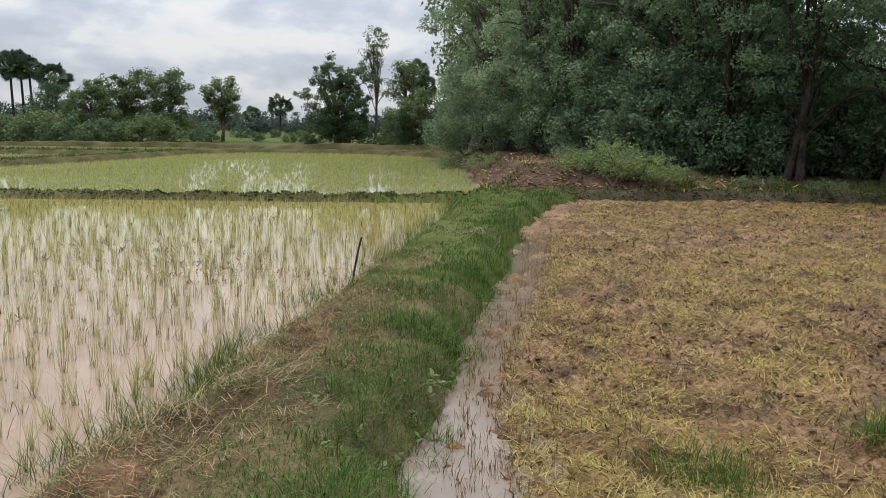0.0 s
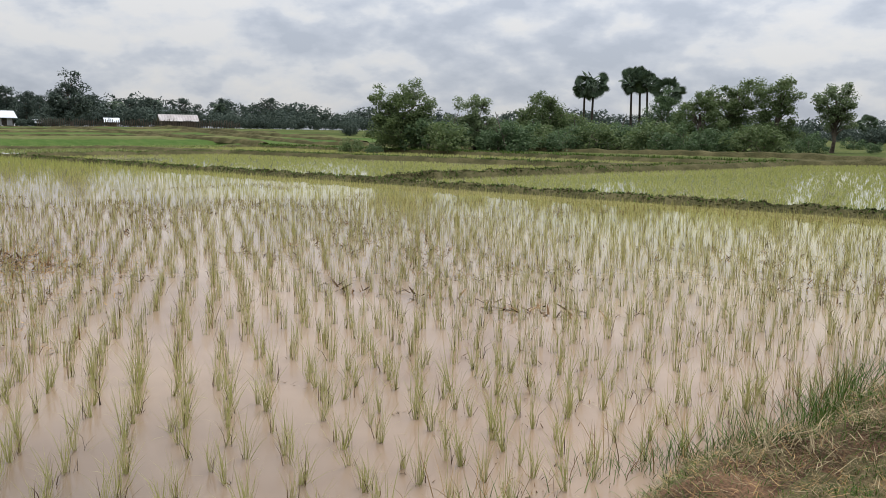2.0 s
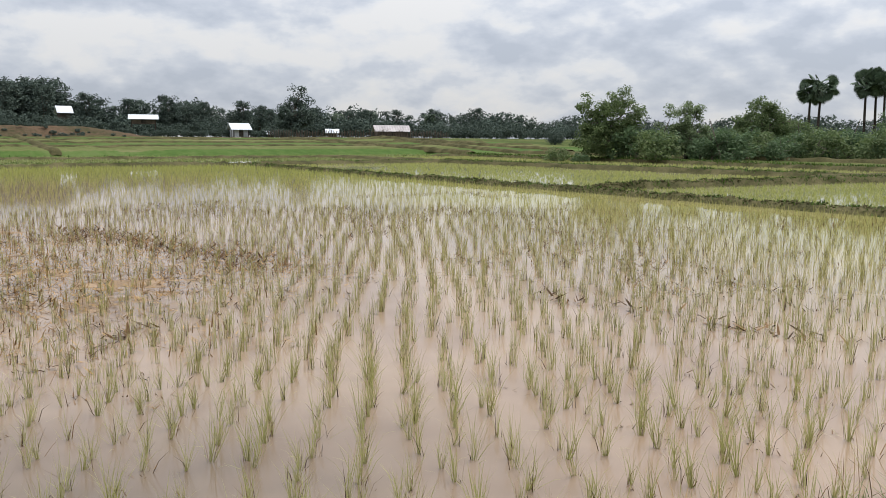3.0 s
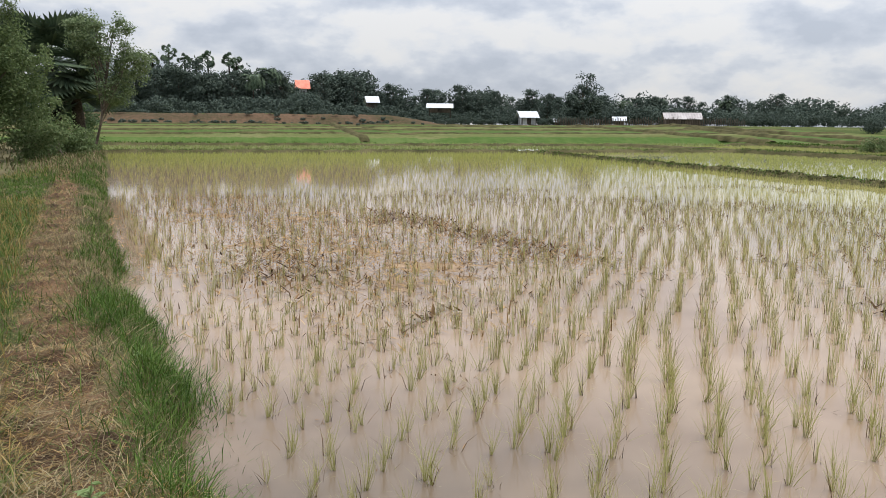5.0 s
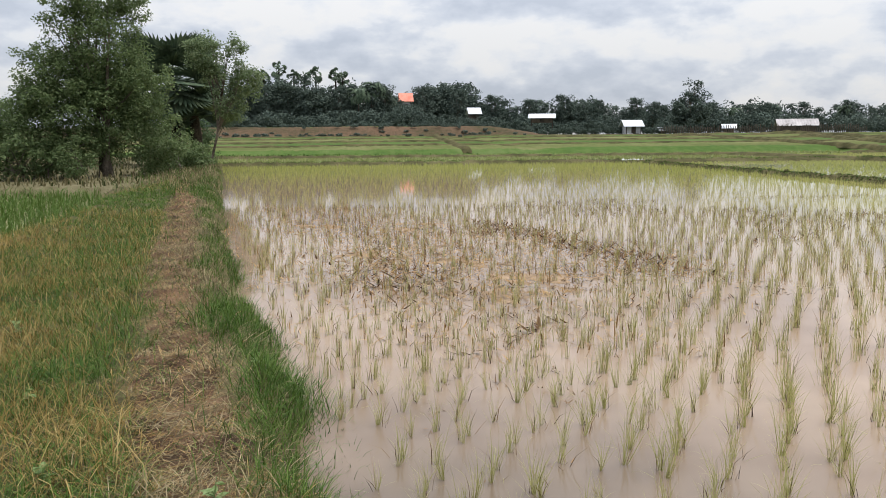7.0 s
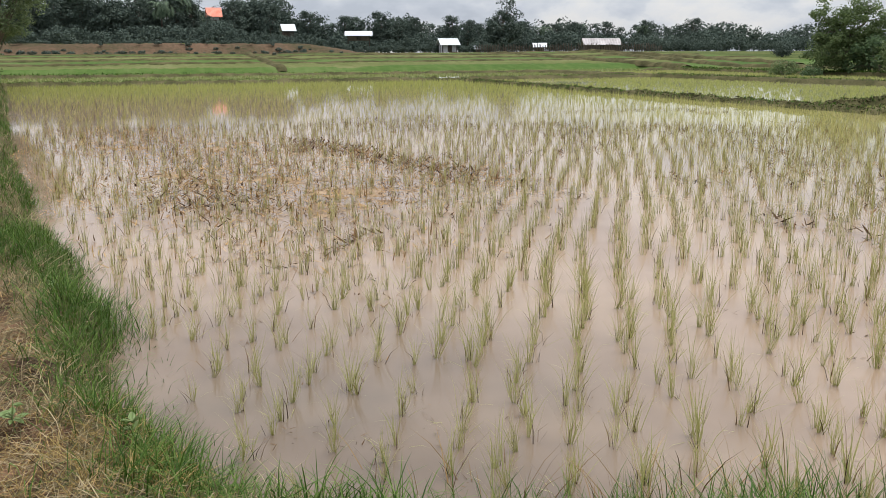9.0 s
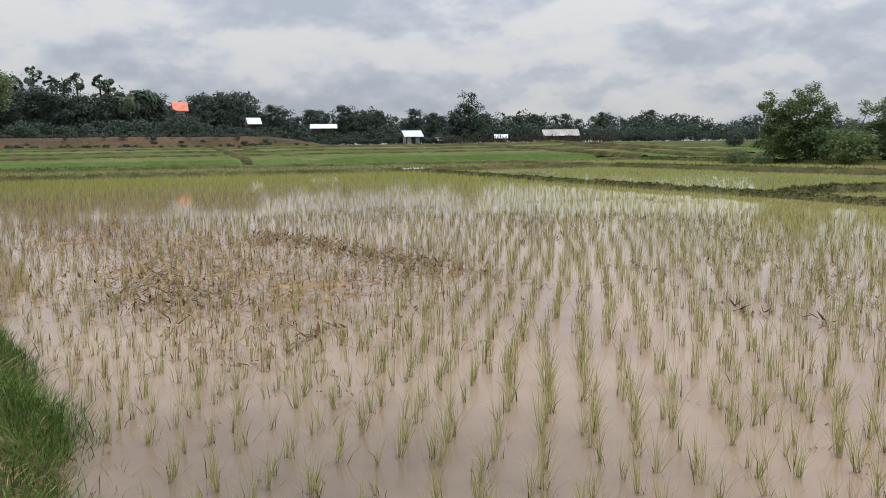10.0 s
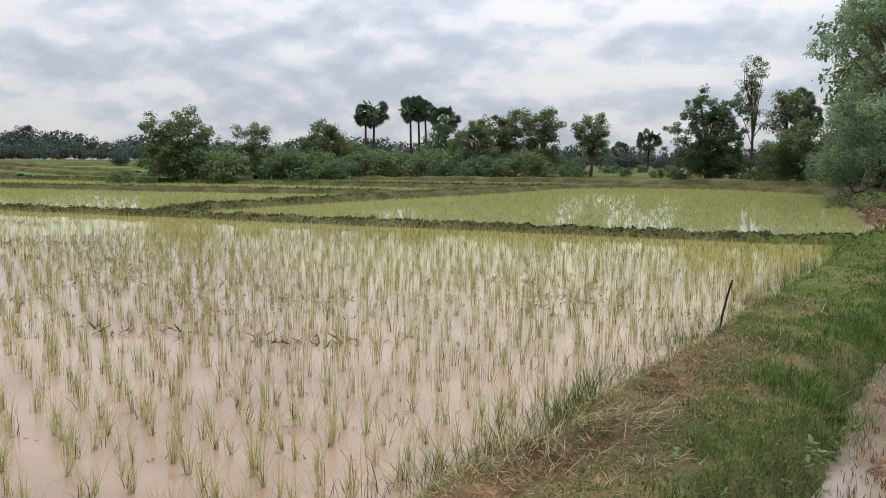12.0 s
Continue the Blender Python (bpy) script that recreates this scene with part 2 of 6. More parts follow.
LEAF_MID = material("mid_green_leaf", [(0.062, 0.093, 0.039), (0.112, 0.158, 0.059), (0.193, 0.232, 0.110)], 0.3, 3.0, 0.65, 0, 0.55, thin=0.42, spec=0.15)
LEAF_LIGHT = material("light_green_leaf", [(0.087, 0.122, 0.055), (0.150, 0.200, 0.092), (0.245, 0.285, 0.170)], 0.3, 3.0, 0.65, 0, 0.55, thin=0.42, spec=0.15)
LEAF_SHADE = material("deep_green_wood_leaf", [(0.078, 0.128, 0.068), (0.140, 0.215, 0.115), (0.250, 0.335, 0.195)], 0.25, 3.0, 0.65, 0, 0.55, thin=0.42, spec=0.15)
LEAF_WOOD = material("grey_green_wood_leaf", [(0.121, 0.180, 0.100), (0.213, 0.294, 0.163), (0.356, 0.450, 0.275)], 0.4, 3.0, 0.55, 0, 0.55, thin=0.42, spec=0.25)
LEAF_BRIGHT = material("bright_weedy_leaf", [(0.110, 0.165, 0.050), (0.185, 0.255, 0.085), (0.300, 0.370, 0.150)], 0.8, 5.0, 0.65, 0, 0.55, thin=0.4, spec=0.12)
# distance haze put into the leaf colour: greyer and bluer than near foliage
LEAF_HAZED = material("haze_tinted_far_leaf", [(0.043, 0.060, 0.053), (0.072, 0.095, 0.076), (0.110, 0.136, 0.106)], 0.05, 0.6, 0.85, 0, 0.5, thin=0.15, spec=0.08)
PALM_LEAF = material("palm_frond_leaf", [(0.039, 0.061, 0.039), (0.069, 0.101, 0.060), (0.118, 0.152, 0.091)], 0.4, 3.0, 0.65, 0, 0.5, thin=0.1, spec=0.12)
FIELD_GREEN = material("far_green_field", [(0.038, 0.072, 0.015), (0.058, 0.095, 0.022), (0.081, 0.112, 0.034)], 0.1, 1.2, 0.9, 0.6, bump_size=0.15, spec=0.03)
FIELD_PALE = material("far_pale_field", [(0.071, 0.086, 0.025), (0.095, 0.105, 0.035), (0.128, 0.128, 0.054)], 0.1, 1.2, 0.9, 0.6, bump_size=0.15, spec=0.03)
BARK = material("grey_brown_bark", [(0.05, 0.04, 0.03), (0.11, 0.09, 0.07), (0.19, 0.16, 0.13)], 1.5, 16.0, 0.9, 0.9, bump_size=0.03, spec=0.1)
PALM_BARK = material("dark_palm_bark", [(0.018, 0.015, 0.012), (0.040, 0.033, 0.026), (0.075, 0.062, 0.050)], 1.5, 12.0, 0.9, 0.9, bump_size=0.04, spec=0.1)
REEDS = material("dry_reed_meadow", [(0.068, 0.061, 0.031), (0.102, 0.089, 0.048), (0.140, 0.121, 0.071)], 0.15, 2.2, 0.9, 0.8, bump_size=0.2, spec=0.03)
REED_LEAF = material("dry_reed_blade", [(0.045, 0.054, 0.021), (0.101, 0.088, 0.041), (0.173, 0.146, 0.079)], 0.12, 1.5, 0.85, 0, 0.4, thin=0.2, spec=0.05)
ROOF_TIN = material("weathered_tin_roof", [(0.484, 0.506, 0.536), (0.562, 0.585, 0.624), (0.624, 0.648, 0.680)], 0.4, 4.0, 0.35, 0.1)
ROOF_GREY = material("grey_brown_roof", [(0.22, 0.20, 0.19), (0.32, 0.29, 0.28), (0.42, 0.38, 0.37)], 0.5, 5.0, 0.7, 0.2)
ROOF_RED = material("orange_tile_roof", [(0.55, 0.16, 0.10), (0.65, 0.21, 0.14), (0.70, 0.26, 0.18)], 0.6, 6.0, 0.7, 0.2)
WALL_BAMBOO = material("woven_bamboo_wall", [(0.050, 0.040, 0.030), (0.090, 0.070, 0.053), (0.140, 0.105, 0.080)], 0.8, 9.0, 0.85, 0.3)
WALL_PALE = material("pale_grey_wall", [(0.32, 0.32, 0.33), (0.42, 0.42, 0.43), (0.5, 0.5, 0.5)], 0.8, 9.0, 0.8, 0.2)
SHOAL = material("wet_sandy_mud", [(0.120, 0.077, 0.040), (0.195, 0.126, 0.065), (0.275, 0.182, 0.102)], 1.8, 30.0, 0.6, 0.7, spec=0.3)
WEED = material("broad_weed_leaf", [(0.084, 0.140, 0.035), (0.154, 0.224, 0.070), (0.252, 0.294, 0.154)], 2.0, 20.0, 0.5, 0, 0.6, thin=0.3)
DARK_WOOD = material("dark_wet_wood", [(0.02, 0.016, 0.013), (0.045, 0.035, 0.028), (0.07, 0.055, 0.04)], 3.0, 40.0, 0.8, 0.5)


# ---- mesh helpers ----
def raw_mesh(name, verts, faces, mats=(), face_mat=None, smooth=False):
    """verts (n, 3); faces: arrays of equal-sided faces."""
    me = bpy.data.meshes.new(name)
    verts = np.asarray(verts, np.float32).reshape(-1, 3)
    me.vertices.add(len(verts))
    me.vertices.foreach_set("co", verts.ravel())
    faces = [np.asarray(f, np.int32) for f in faces if len(f)]
    loops = np.concatenate([f.ravel() for f in faces])
    totals = np.concatenate([np.full(len(f), f.shape[1], np.int32) for f in faces])
    me.loops.add(len(loops))
    me.loops.foreach_set("vertex_index", loops)
    me.polygons.add(len(totals))
    me.polygons.foreach_set("loop_start", np.concatenate([[0], np.cumsum(totals)[:-1]]).astype(np.int32))
    me.polygons.foreach_set("loop_total", totals)
    for m in mats:
        me.materials.append(m)
    if face_mat is not None:
        me.polygons.foreach_set("material_index", np.asarray(face_mat, np.int32))
    me.polygons.foreach_set("use_smooth", np.full(len(totals), smooth))
    me.update(calc_edges=True)
    me.validate()
    return me


def part(name, me, parent, label="", where=None):
    ob = new(name, me)
    ob.parent = parent
    if where is not None:
        ob.matrix_basis = where
    return tagged(ob, label)


def blades(pos, h, w, lean, droop=0.5, az=None):
    """Bent grass blades: base pair, middle pair and tip. Returns verts and faces."""
    k = len(pos)
    az = np.random.uniform(0, 6.283, k) if az is None else az
    fx = az + np.random.uniform(0.6, 2.5, k)
    d = np.stack([np.cos(az), np.sin(az), np.zeros(k)], 1)
    s = np.stack([np.cos(fx), np.sin(fx), np.zeros(k)], 1) * (w / 2)[:, None]
    up = np.array([0, 0, 1.0])
    droop = np.broadcast_to(droop, k)
    mid = pos + (h * 0.55)[:, None] * (np.cos(lean)[:, None] * up + np.sin(lean)[:, None] * d)
    l2 = lean + droop
    tip = mid + (h * 0.45)[:, None] * (np.cos(l2)[:, None] * up + np.sin(l2)[:, None] * d)
    V = np.stack([pos - s, pos + s, mid - s * 0.8, mid + s * 0.8, tip], 1).reshape(-1, 3)
    b = (np.arange(k) * 5)[:, None]
    return V, [b + np.array([0, 1, 3, 2]), b + np.array([2, 3, 4])]


def curved_blades(pos, h, w, lean, droop, az=None):
    """Arching blades of three segments."""
    k = len(pos)
    az = np.random.uniform(0, 6.283, k) if az is None else az
    fx = az + np.random.uniform(0.7, 2.4, k)
    d = np.stack([np.cos(az), np.sin(az), np.zeros(k)], 1)
    s = np.stack([np.cos(fx), np.sin(fx), np.zeros(k)], 1) * (w / 2)[:, None]
    up = np.array([0, 0, 1.0])
    droop = np.broadcast_to(droop, k)
    at, rows = pos, [pos - s, pos + s]
    for i, (part_len, wide) in enumerate(((0.42, 0.9), (0.32, 0.7), (0.26, 0.0))):
        a = lean + droop * i * 0.6
        at = at + (h * part_len)[:, None] * (np.cos(a)[:, None] * up + np.sin(a)[:, None] * d)
        rows += [at - s * wide, at + s * wide] if wide else [at]
    V = np.stack(rows, 1).reshape(-1, 3)
    b = (np.arange(k) * 7)[:, None]
    return V, [np.concatenate([b + np.array([0, 1, 3, 2]), b + np.array([2, 3, 5, 4])]), b + np.array([4, 5, 6])]


def join(parts):
    """Joins (verts, [quads, tris]) lists."""
    V, Q, T, o = [], [], [], 0
    for v, f in parts:
        V.append(v); Q.append(f[0] + o)
        if len(f) > 1:
            T.append(f[1] + o)
        o += len(v)
    return np.concatenate(V), [np.concatenate(Q)] + ([np.concatenate(T)] if T else [])


def stuff(name, vf, mat, label, category):
    return tagged(new(name, raw_mesh(name, vf[0], vf[1], [mat])), label, category, kind="stuff")


# ---- plan of the fields ----
F1 = [(-46, -6), (-35.6, -4.6), (-17.6, -2.3), (-11.1, -1.38), (-7.1, -0.72), (-6, -0.47), (-5, -0.28), (-3.9, -0.11), (-3.3, -0.04), (-2.6, 0.2), (-2.05, 1.0), (-1.68, 2.3), (-1.48, 3.5), (-1.22, 4.2),
      (-1.12, 5.3), (-1.0, 6.4), (-0.68, 8.3), (-0.34, 10.5), (0.14, 13.7), (0.62, 17.3), (-45, 17.5)]
FR = [(2.0, -5.0), (1.3, -1.0), (0.80, 0.6), (0.42, 2.2), (0.26, 3.5), (0.24, 4.1), (0.32, 5.1), (0.59, 6.7), (1.02, 8.8), (1.66, 12.7), (2.7, 16.6), (3.6, 17.8), (6.7, 17.9), (12, 17.3), (30, 16), (30, -5)]
F2 = [(0.85, 18.3), (1.15, 21), (1.15, 32), (-0.1, 44.6), (-4.6, 49.7), (-11.3, 50.2), (-13.9, 46.5), (-14.5, 38), (-16.4, 30), (-18.0, 18.4)]
F3 = [(-19.0, 18.4), (-17.6, 28.5), (-19.5, 33.3), (-33, 31.8), (-45, 31.2), (-45, 18.5)]
F4 = [(-19.6, 34.8), (-16.2, 37.5), (-15.6, 43), (-27, 44.3), (-47, 45.2), (-62, 46), (-62, 32.5), (-33, 33.2)]
F5 = [(-47.2, -6), (-46.2, 17.4), (-46.2, 30.5), (-60, 31), (-62, -9)]
F6 = [(-63.2, -9), (-61.2, 31), (-63.2, 46), (-70, 47), (-71, -12)]
FG = [(-25, -6.6), (-18, -5.3), (-12, -4.9), (-4, -4.7), (4, -4.9), (4, -45), (-25, -45)]
FIELDS = [F1, FR, F2, F3, F4, F5, F6, FG]


def outside(poly, x, y):
    """Signed distance to a polygon: positive outside."""
    p = np.array(poly, float)
    best = np.full(x.shape, 1e18)
    inside = np.zeros(x.shape, bool)
    for (ax, ay), (bx, by) in zip(p, np.roll(p, -1, 0)):
        ex, ey = bx - ax, by - ay
        u = np.clip(((x - ax) * ex + (y - ay) * ey) / (ex * ex + ey * ey), 0, 1)
        best = np.minimum(best, (x - ax - u * ex) ** 2 + (y - ay - u * ey) ** 2)
        if by != ay:
            cross = (ay > y) != (by > y)
            inside ^= cross & (x < (bx - ax) * (y - ay) / (by - ay) + ax)
    d = np.sqrt(best)
    return np.where(inside, -d, d)


def smooth(a, b, v):
    u = np.clip((v - a) / (b - a), 0, 1)
    return u * u * (3 - 2 * u)


def wobble(x, y, f, seed=0):
    """Cheap smooth noise, about -1 to 1."""
    r = np.random.RandomState(seed + 77)
    s = np.zeros(np.shape(x))
    for i in range(7):
        a, p = r.uniform(0, 6.28, 2)
        g = f * (0.6 + 0.35 * i)
        s = s + np.sin(g * (x * math.cos(a) + y * math.sin(a)) + p + 1.3 * np.sin(0.63 * g * (y * math.cos(a) - x * math.sin(a)) + 2 * p)) / (1 + 0.35 * i)
    return s / 2.6


def ground_height(x, y):
    d = np.full(x.shape, 1e9)
    for f in FIELDS:
        d = np.minimum(d, outside(f, x, y) + (0.05 * wobble(x, y, 5.0, 3) + 0.10 * wobble(x, y, 1.9, 4) if f in (F1, FR) else 0.12 * wobble(x, y, 1.6, 5)))
    far = np.hypot(x, y)
    amp = 0.035 + 0.02 * smooth(12, 18, far)
    h = np.where(d < 0, -0.10, -0.10 + 0.33 * smooth(-0.05, 0.36, d) + amp * (wobble(x, y, 7, 1) + 0.6 * wobble(x, y, 19, 2)) * smooth(0.05, 0.4, d))
    h = h - 0.09 * smooth(16.6, 17.4, y) * smooth(19.2, 18.7, y) * smooth(1.0, -0.5, x) * smooth(0.0, 0.3, d)
    h = h - 0.05 * smooth(1.6, 3.5, -y) * smooth(0.4, 1.5, d) * (x < -2)
    # land outside the paddies
    slope = smooth(1.0, 2.6, x) * smooth(17.9, 20.5, y) * (0.25 + 0.75 * smooth(7.5, 4.0, x - 0.12 * (y - 18)))
    h = h + 0.5 * slope * smooth(0.3, 1.2, d) + 0.15 * smooth(52, 60, y)
    rise = np.clip((-62 - x) / 50, 0, 1)
    bank = smooth(-117, -121, x) * smooth(36, 22, y)
    h = h + np.where(d > 0, 1.35 * rise + 1.5 * bank + 0.06 * wobble(x, y, 0.25, 9) * rise, 0)
    return h


def near_line(lo, hi, breaks):
    """Coordinates with steps that widen outwards."""
    out = [lo]
    while out[-1] < hi:
        s = next((st for a, b, st in breaks if a <= out[-1] < b), None)
        if s is None:
            s = max(4.0, 0.12 * abs(out[-1]))
        out.append(out[-1] + s)
    return np.array(out)


def build_ground():
    xs = near_line(-4200, 4200, [(-170, -64, 2.0), (-64, -26, 0.7), (-26, -9, 0.28), (-9, 3.5, 0.1), (3.5, 14, 0.35), (14, 40, 1.5)])
    ys = near_line(-4200, 4200, [(-60, -9, 1.2), (-9, -6, 0.4), (-6, 9, 0.1), (9, 21, 0.15), (21, 52, 0.35), (52, 120, 2.5)])
    X, Y = np.meshgrid(xs, ys)
    Z = ground_height(X, Y)
    nx, ny = len(xs), len(ys)
    i = (np.arange(ny - 1)[:, None] * nx + np.arange(nx - 1)).ravel()
    quads = np.stack([i, i + 1, i + nx + 1, i + nx], 1)
    cx, cy = (X[:-1, :-1] + X[1:, 1:]).ravel() / 2, (Y[:-1, :-1] + Y[1:, 1:]).ravel() / 2
    d1, dr = outside(F1, cx, cy), outside(FR, cx, cy)
    mat = np.full(len(cx), 3)
    mat[(cx > -62) & (cy < 53) & (cx < 40)] = 0
    mat[(cy > 18.6) & (cx < 1) & (cy < 53) & (cx > -62)] = 8
    mat[(cy > 16.9) & (cy <= 18.6) & (cx < 1) & (cx > -47)] = 8
    mat[(cx > -64) & (cx < -44) & (cy < 53)] = 8
    mat[(cx > 1.0) & (cy > 18.6) & (cy < 80) & (cx < 60)] = 4
    mat[(cx > 5.5) & (cy > 18.6) & (cy < 20) & (cx < 60)] = 8
    # dark strip at the field's far edge: bank shadow put into the soil colour
    mat[(cx > 2.8) & (cy > 17) & (cy <= 18.6)] = 2
    mat[(d1 > 0.02) & (dr > 0.02) & (cx > -1.2) & (cx < 3.5) & (cy > 7.0 + 0.8 * wobble(cx, cy, 2.0, 14)) & (cy < 17.6)] = 3
    band = (cx < -63) & (cx > -118) & (cy > -60) & (cy < 75)
    lines = np.array([-63, -71, -80, -88, -95, -102, -108, -113, -118.0])
    k = np.searchsorted(-lines, -(cx + 0.06 * cy))
    mat[band] = np.array([6, 6, 7, 6, 3, 7, 6, 3, 6, 3, 6])[np.clip(k[band], 0, 10)]
    mat[(cx < -25) & (cy < path_line(cx) - 1.2 - 0.08 * (-25 - cx)) & (cx > -63) & (cy > -60)] = 9
    band = (cx < -16) & (cx > -63) & (cy > 47) & (cy < 62)
    mat[band] = 3
    lane = np.abs(cy - path_line(cx)) < 0.24 + 0.1 * wobble(cx, cy, 3.0, 12)
    mat[lane & (cx < -1.2) & (cx > -27)] = 1
    lane = (d1 > 0.35) & (d1 < 0.68 + 0.2 * wobble(cx, cy, 2.0, 13)) & (cx > -2.2) & (cy > 0) & (cy < 6.5)
    mat[lane] = 1
    mat[(cx < -116.5) & (cx > -120.5) & (cy < 36) & (cy > -90)] = 5
    me = raw_mesh("ground", np.stack([X, Y, Z], -1), [quads], [SOIL, PATH, SHADOWED_SOIL, MEADOW, LITTER, BANK_EARTH, FIELD_GREEN, FIELD_PALE, OLIVE_BUND, REEDS], mat, True)
    tagged(new("ground", me), "earth ground with raised paddy bunds and trodden paths", "ground", kind="structure")


def path_line(x):
    return np.interp(x, [-46, -25.4, -14.4, -9, -6, -4.15, -3.2, -1.5], [-7.0, -4.4, -2.7, -1.85, -1.25, -0.9, -0.7, -0.3])


def build_water(name, poly, mat, z, label):
    c = np.mean(poly, 0)
    V = [(x + 0.25 * math.copysign(1, x - c[0]), y + 0.25 * math.copysign(1, y - c[1]), z) for x, y in poly]
    me = bpy.data.meshes.new(name)
    me.from_pydata(V, [], [list(range(len(V)))])
    me.materials.append(mat)
    tagged(new(name, me), label, "water", kind="structure")


build_ground()
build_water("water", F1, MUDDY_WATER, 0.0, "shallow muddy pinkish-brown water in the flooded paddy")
# green base colour here stands in for the trees reflected in the water
for poly in (F2, F3, F4):
    build_water("water", poly, GREEN_WATER, 0.0, "shallow muddy water in a neighbouring rice paddy")
for poly in (F5, F6):
    build_water("water", poly, GREEN_WATER, 0.0, "shallow greenish water between dense green rice")
build_water("water", FG, GREEN_WATER, -0.06, "shallow water under dense green rice beside the bund")
build_water("water", FR, PUDDLE, 0.004, "thin puddle water along the edge of the muddy field")


def mud_height(x, y):
    d = -outside(FR, x, y)
    strip = smooth(0.75 + 0.25 * wobble(x, y, 1.1, 21), 0.25, d) * smooth(13.5, 11, y)
    z = 0.05 + 0.022 * wobble(x, y, 4.5, 22) + 0.034 * wobble(x, y, 13, 23) + 0.034 * wobble(x, y, 34, 24) + 0.016 * wobble(x, y, 62, 26)
    pud = smooth(0.45, 0.9, wobble(x, y, 1.3, 25))
    return z - 0.07 * strip - 0.075 * pud * smooth(14, 6, y)


def build_mud():
    xs = np.concatenate([np.arange(-0.2, 4, 0.045), np.arange(4, 12, 0.09), np.arange(12, 30, 0.3)])
    ys = np.concatenate([np.arange(-5, 2, 0.2), np.arange(2, 8, 0.045), np.arange(8, 18.2, 0.08)])
    X, Y = np.meshgrid(xs, ys)
    Z = mud_height(X, Y)
    Z = np.where(outside(FR, X, Y) > 0.25, -0.2, Z)
    nx, ny = len(xs), len(ys)
    i = (np.arange(ny - 1)[:, None] * nx + np.arange(nx - 1)).ravel()
    me = raw_mesh("mud", np.stack([X, Y, Z], -1), [np.stack([i, i + 1, i + nx + 1, i + nx], 1)], [MUD], None, True)
    tagged(new("muddy_field", me), "trampled wet brown mud of the harvested paddy", "field", kind="structure")


build_mud()


# ---- rice, grass, straw ----
def scatter(poly_box, density, rng):
    x0, x1, y0, y1 = poly_box
    k = int((x1 - x0) * (y1 - y0) * density)
    return rng.uniform(x0, x1, k), rng.uniform(y0, y1, k)


ROW = radians(57.5)
ROW_D, ROW_S = np.array([-math.sin(ROW), math.cos(ROW)]), np.array([math.cos(ROW), math.sin(ROW)])


def hills(poly, across, along, rng, jitter=0.05, margin=0.12):
    """Places of planted rice hills in rows over a field."""
    p = np.array(poly)
    u, v = p @ ROW_S, p @ ROW_D
    U, W = np.meshgrid(np.arange(u.min(), u.max(), across), np.arange(v.min(), v.max(), along))
    far = np.hypot(U, W)
    U = U + rng.normal(0, jitter * 0.5, U.shape) * (1 + 0.09 * far) + 0.11 * wobble(U, W, 0.75, 90)
    W = W + rng.normal(0, jitter, U.shape) + rng.uniform(0, along, U.shape[1])
    x, y = U.ravel() * ROW_S[0] + W.ravel() * ROW_D[0], U.ravel() * ROW_S[1] + W.ravel() * ROW_D[1]
    keep = outside(poly, x, y) < -margin
    return x[keep], y[keep]


def rice_clump(k, rng, h0=0.29):
    """k thin blades of one seedling hill, most of them upright, a few bent over the water."""
    pos = np.stack([rng.normal(0, 0.013, k), rng.normal(0, 0.013, k), np.full(k, -0.05)], 1)
    h = 0.05 + h0 * rng.uniform(0.35, 1.1, k)
    low = rng.uniform(0, 1, k) < 0.12
    lean = np.where(low, rng.uniform(0.6, 1.3, k), np.abs(rng.normal(0.07, 0.14, k)))
    h = np.where(low, h * 0.65, h)
    V, (Q, T) = curved_blades(pos, h, rng.uniform(0.0022, 0.0040, k), lean, rng.uniform(0.0, 0.7, k))
    Q = Q.copy()
    Q[:k, 0], Q[:k, 1] = 0, 1  # all blades rise from one base
    return V, [Q, T]


BARE = [(-19.5, -1.9), (-18.0, 0.6), (-15.2, 2.2), (-12.6, 3.6), (-9.0, 4.1), (-7.4, 3.0), (-6.2, 1.7), (-6.2, 0.9), (-7.4, -0.1), (-10.2, -1.0), (-14.0, -1.7)]


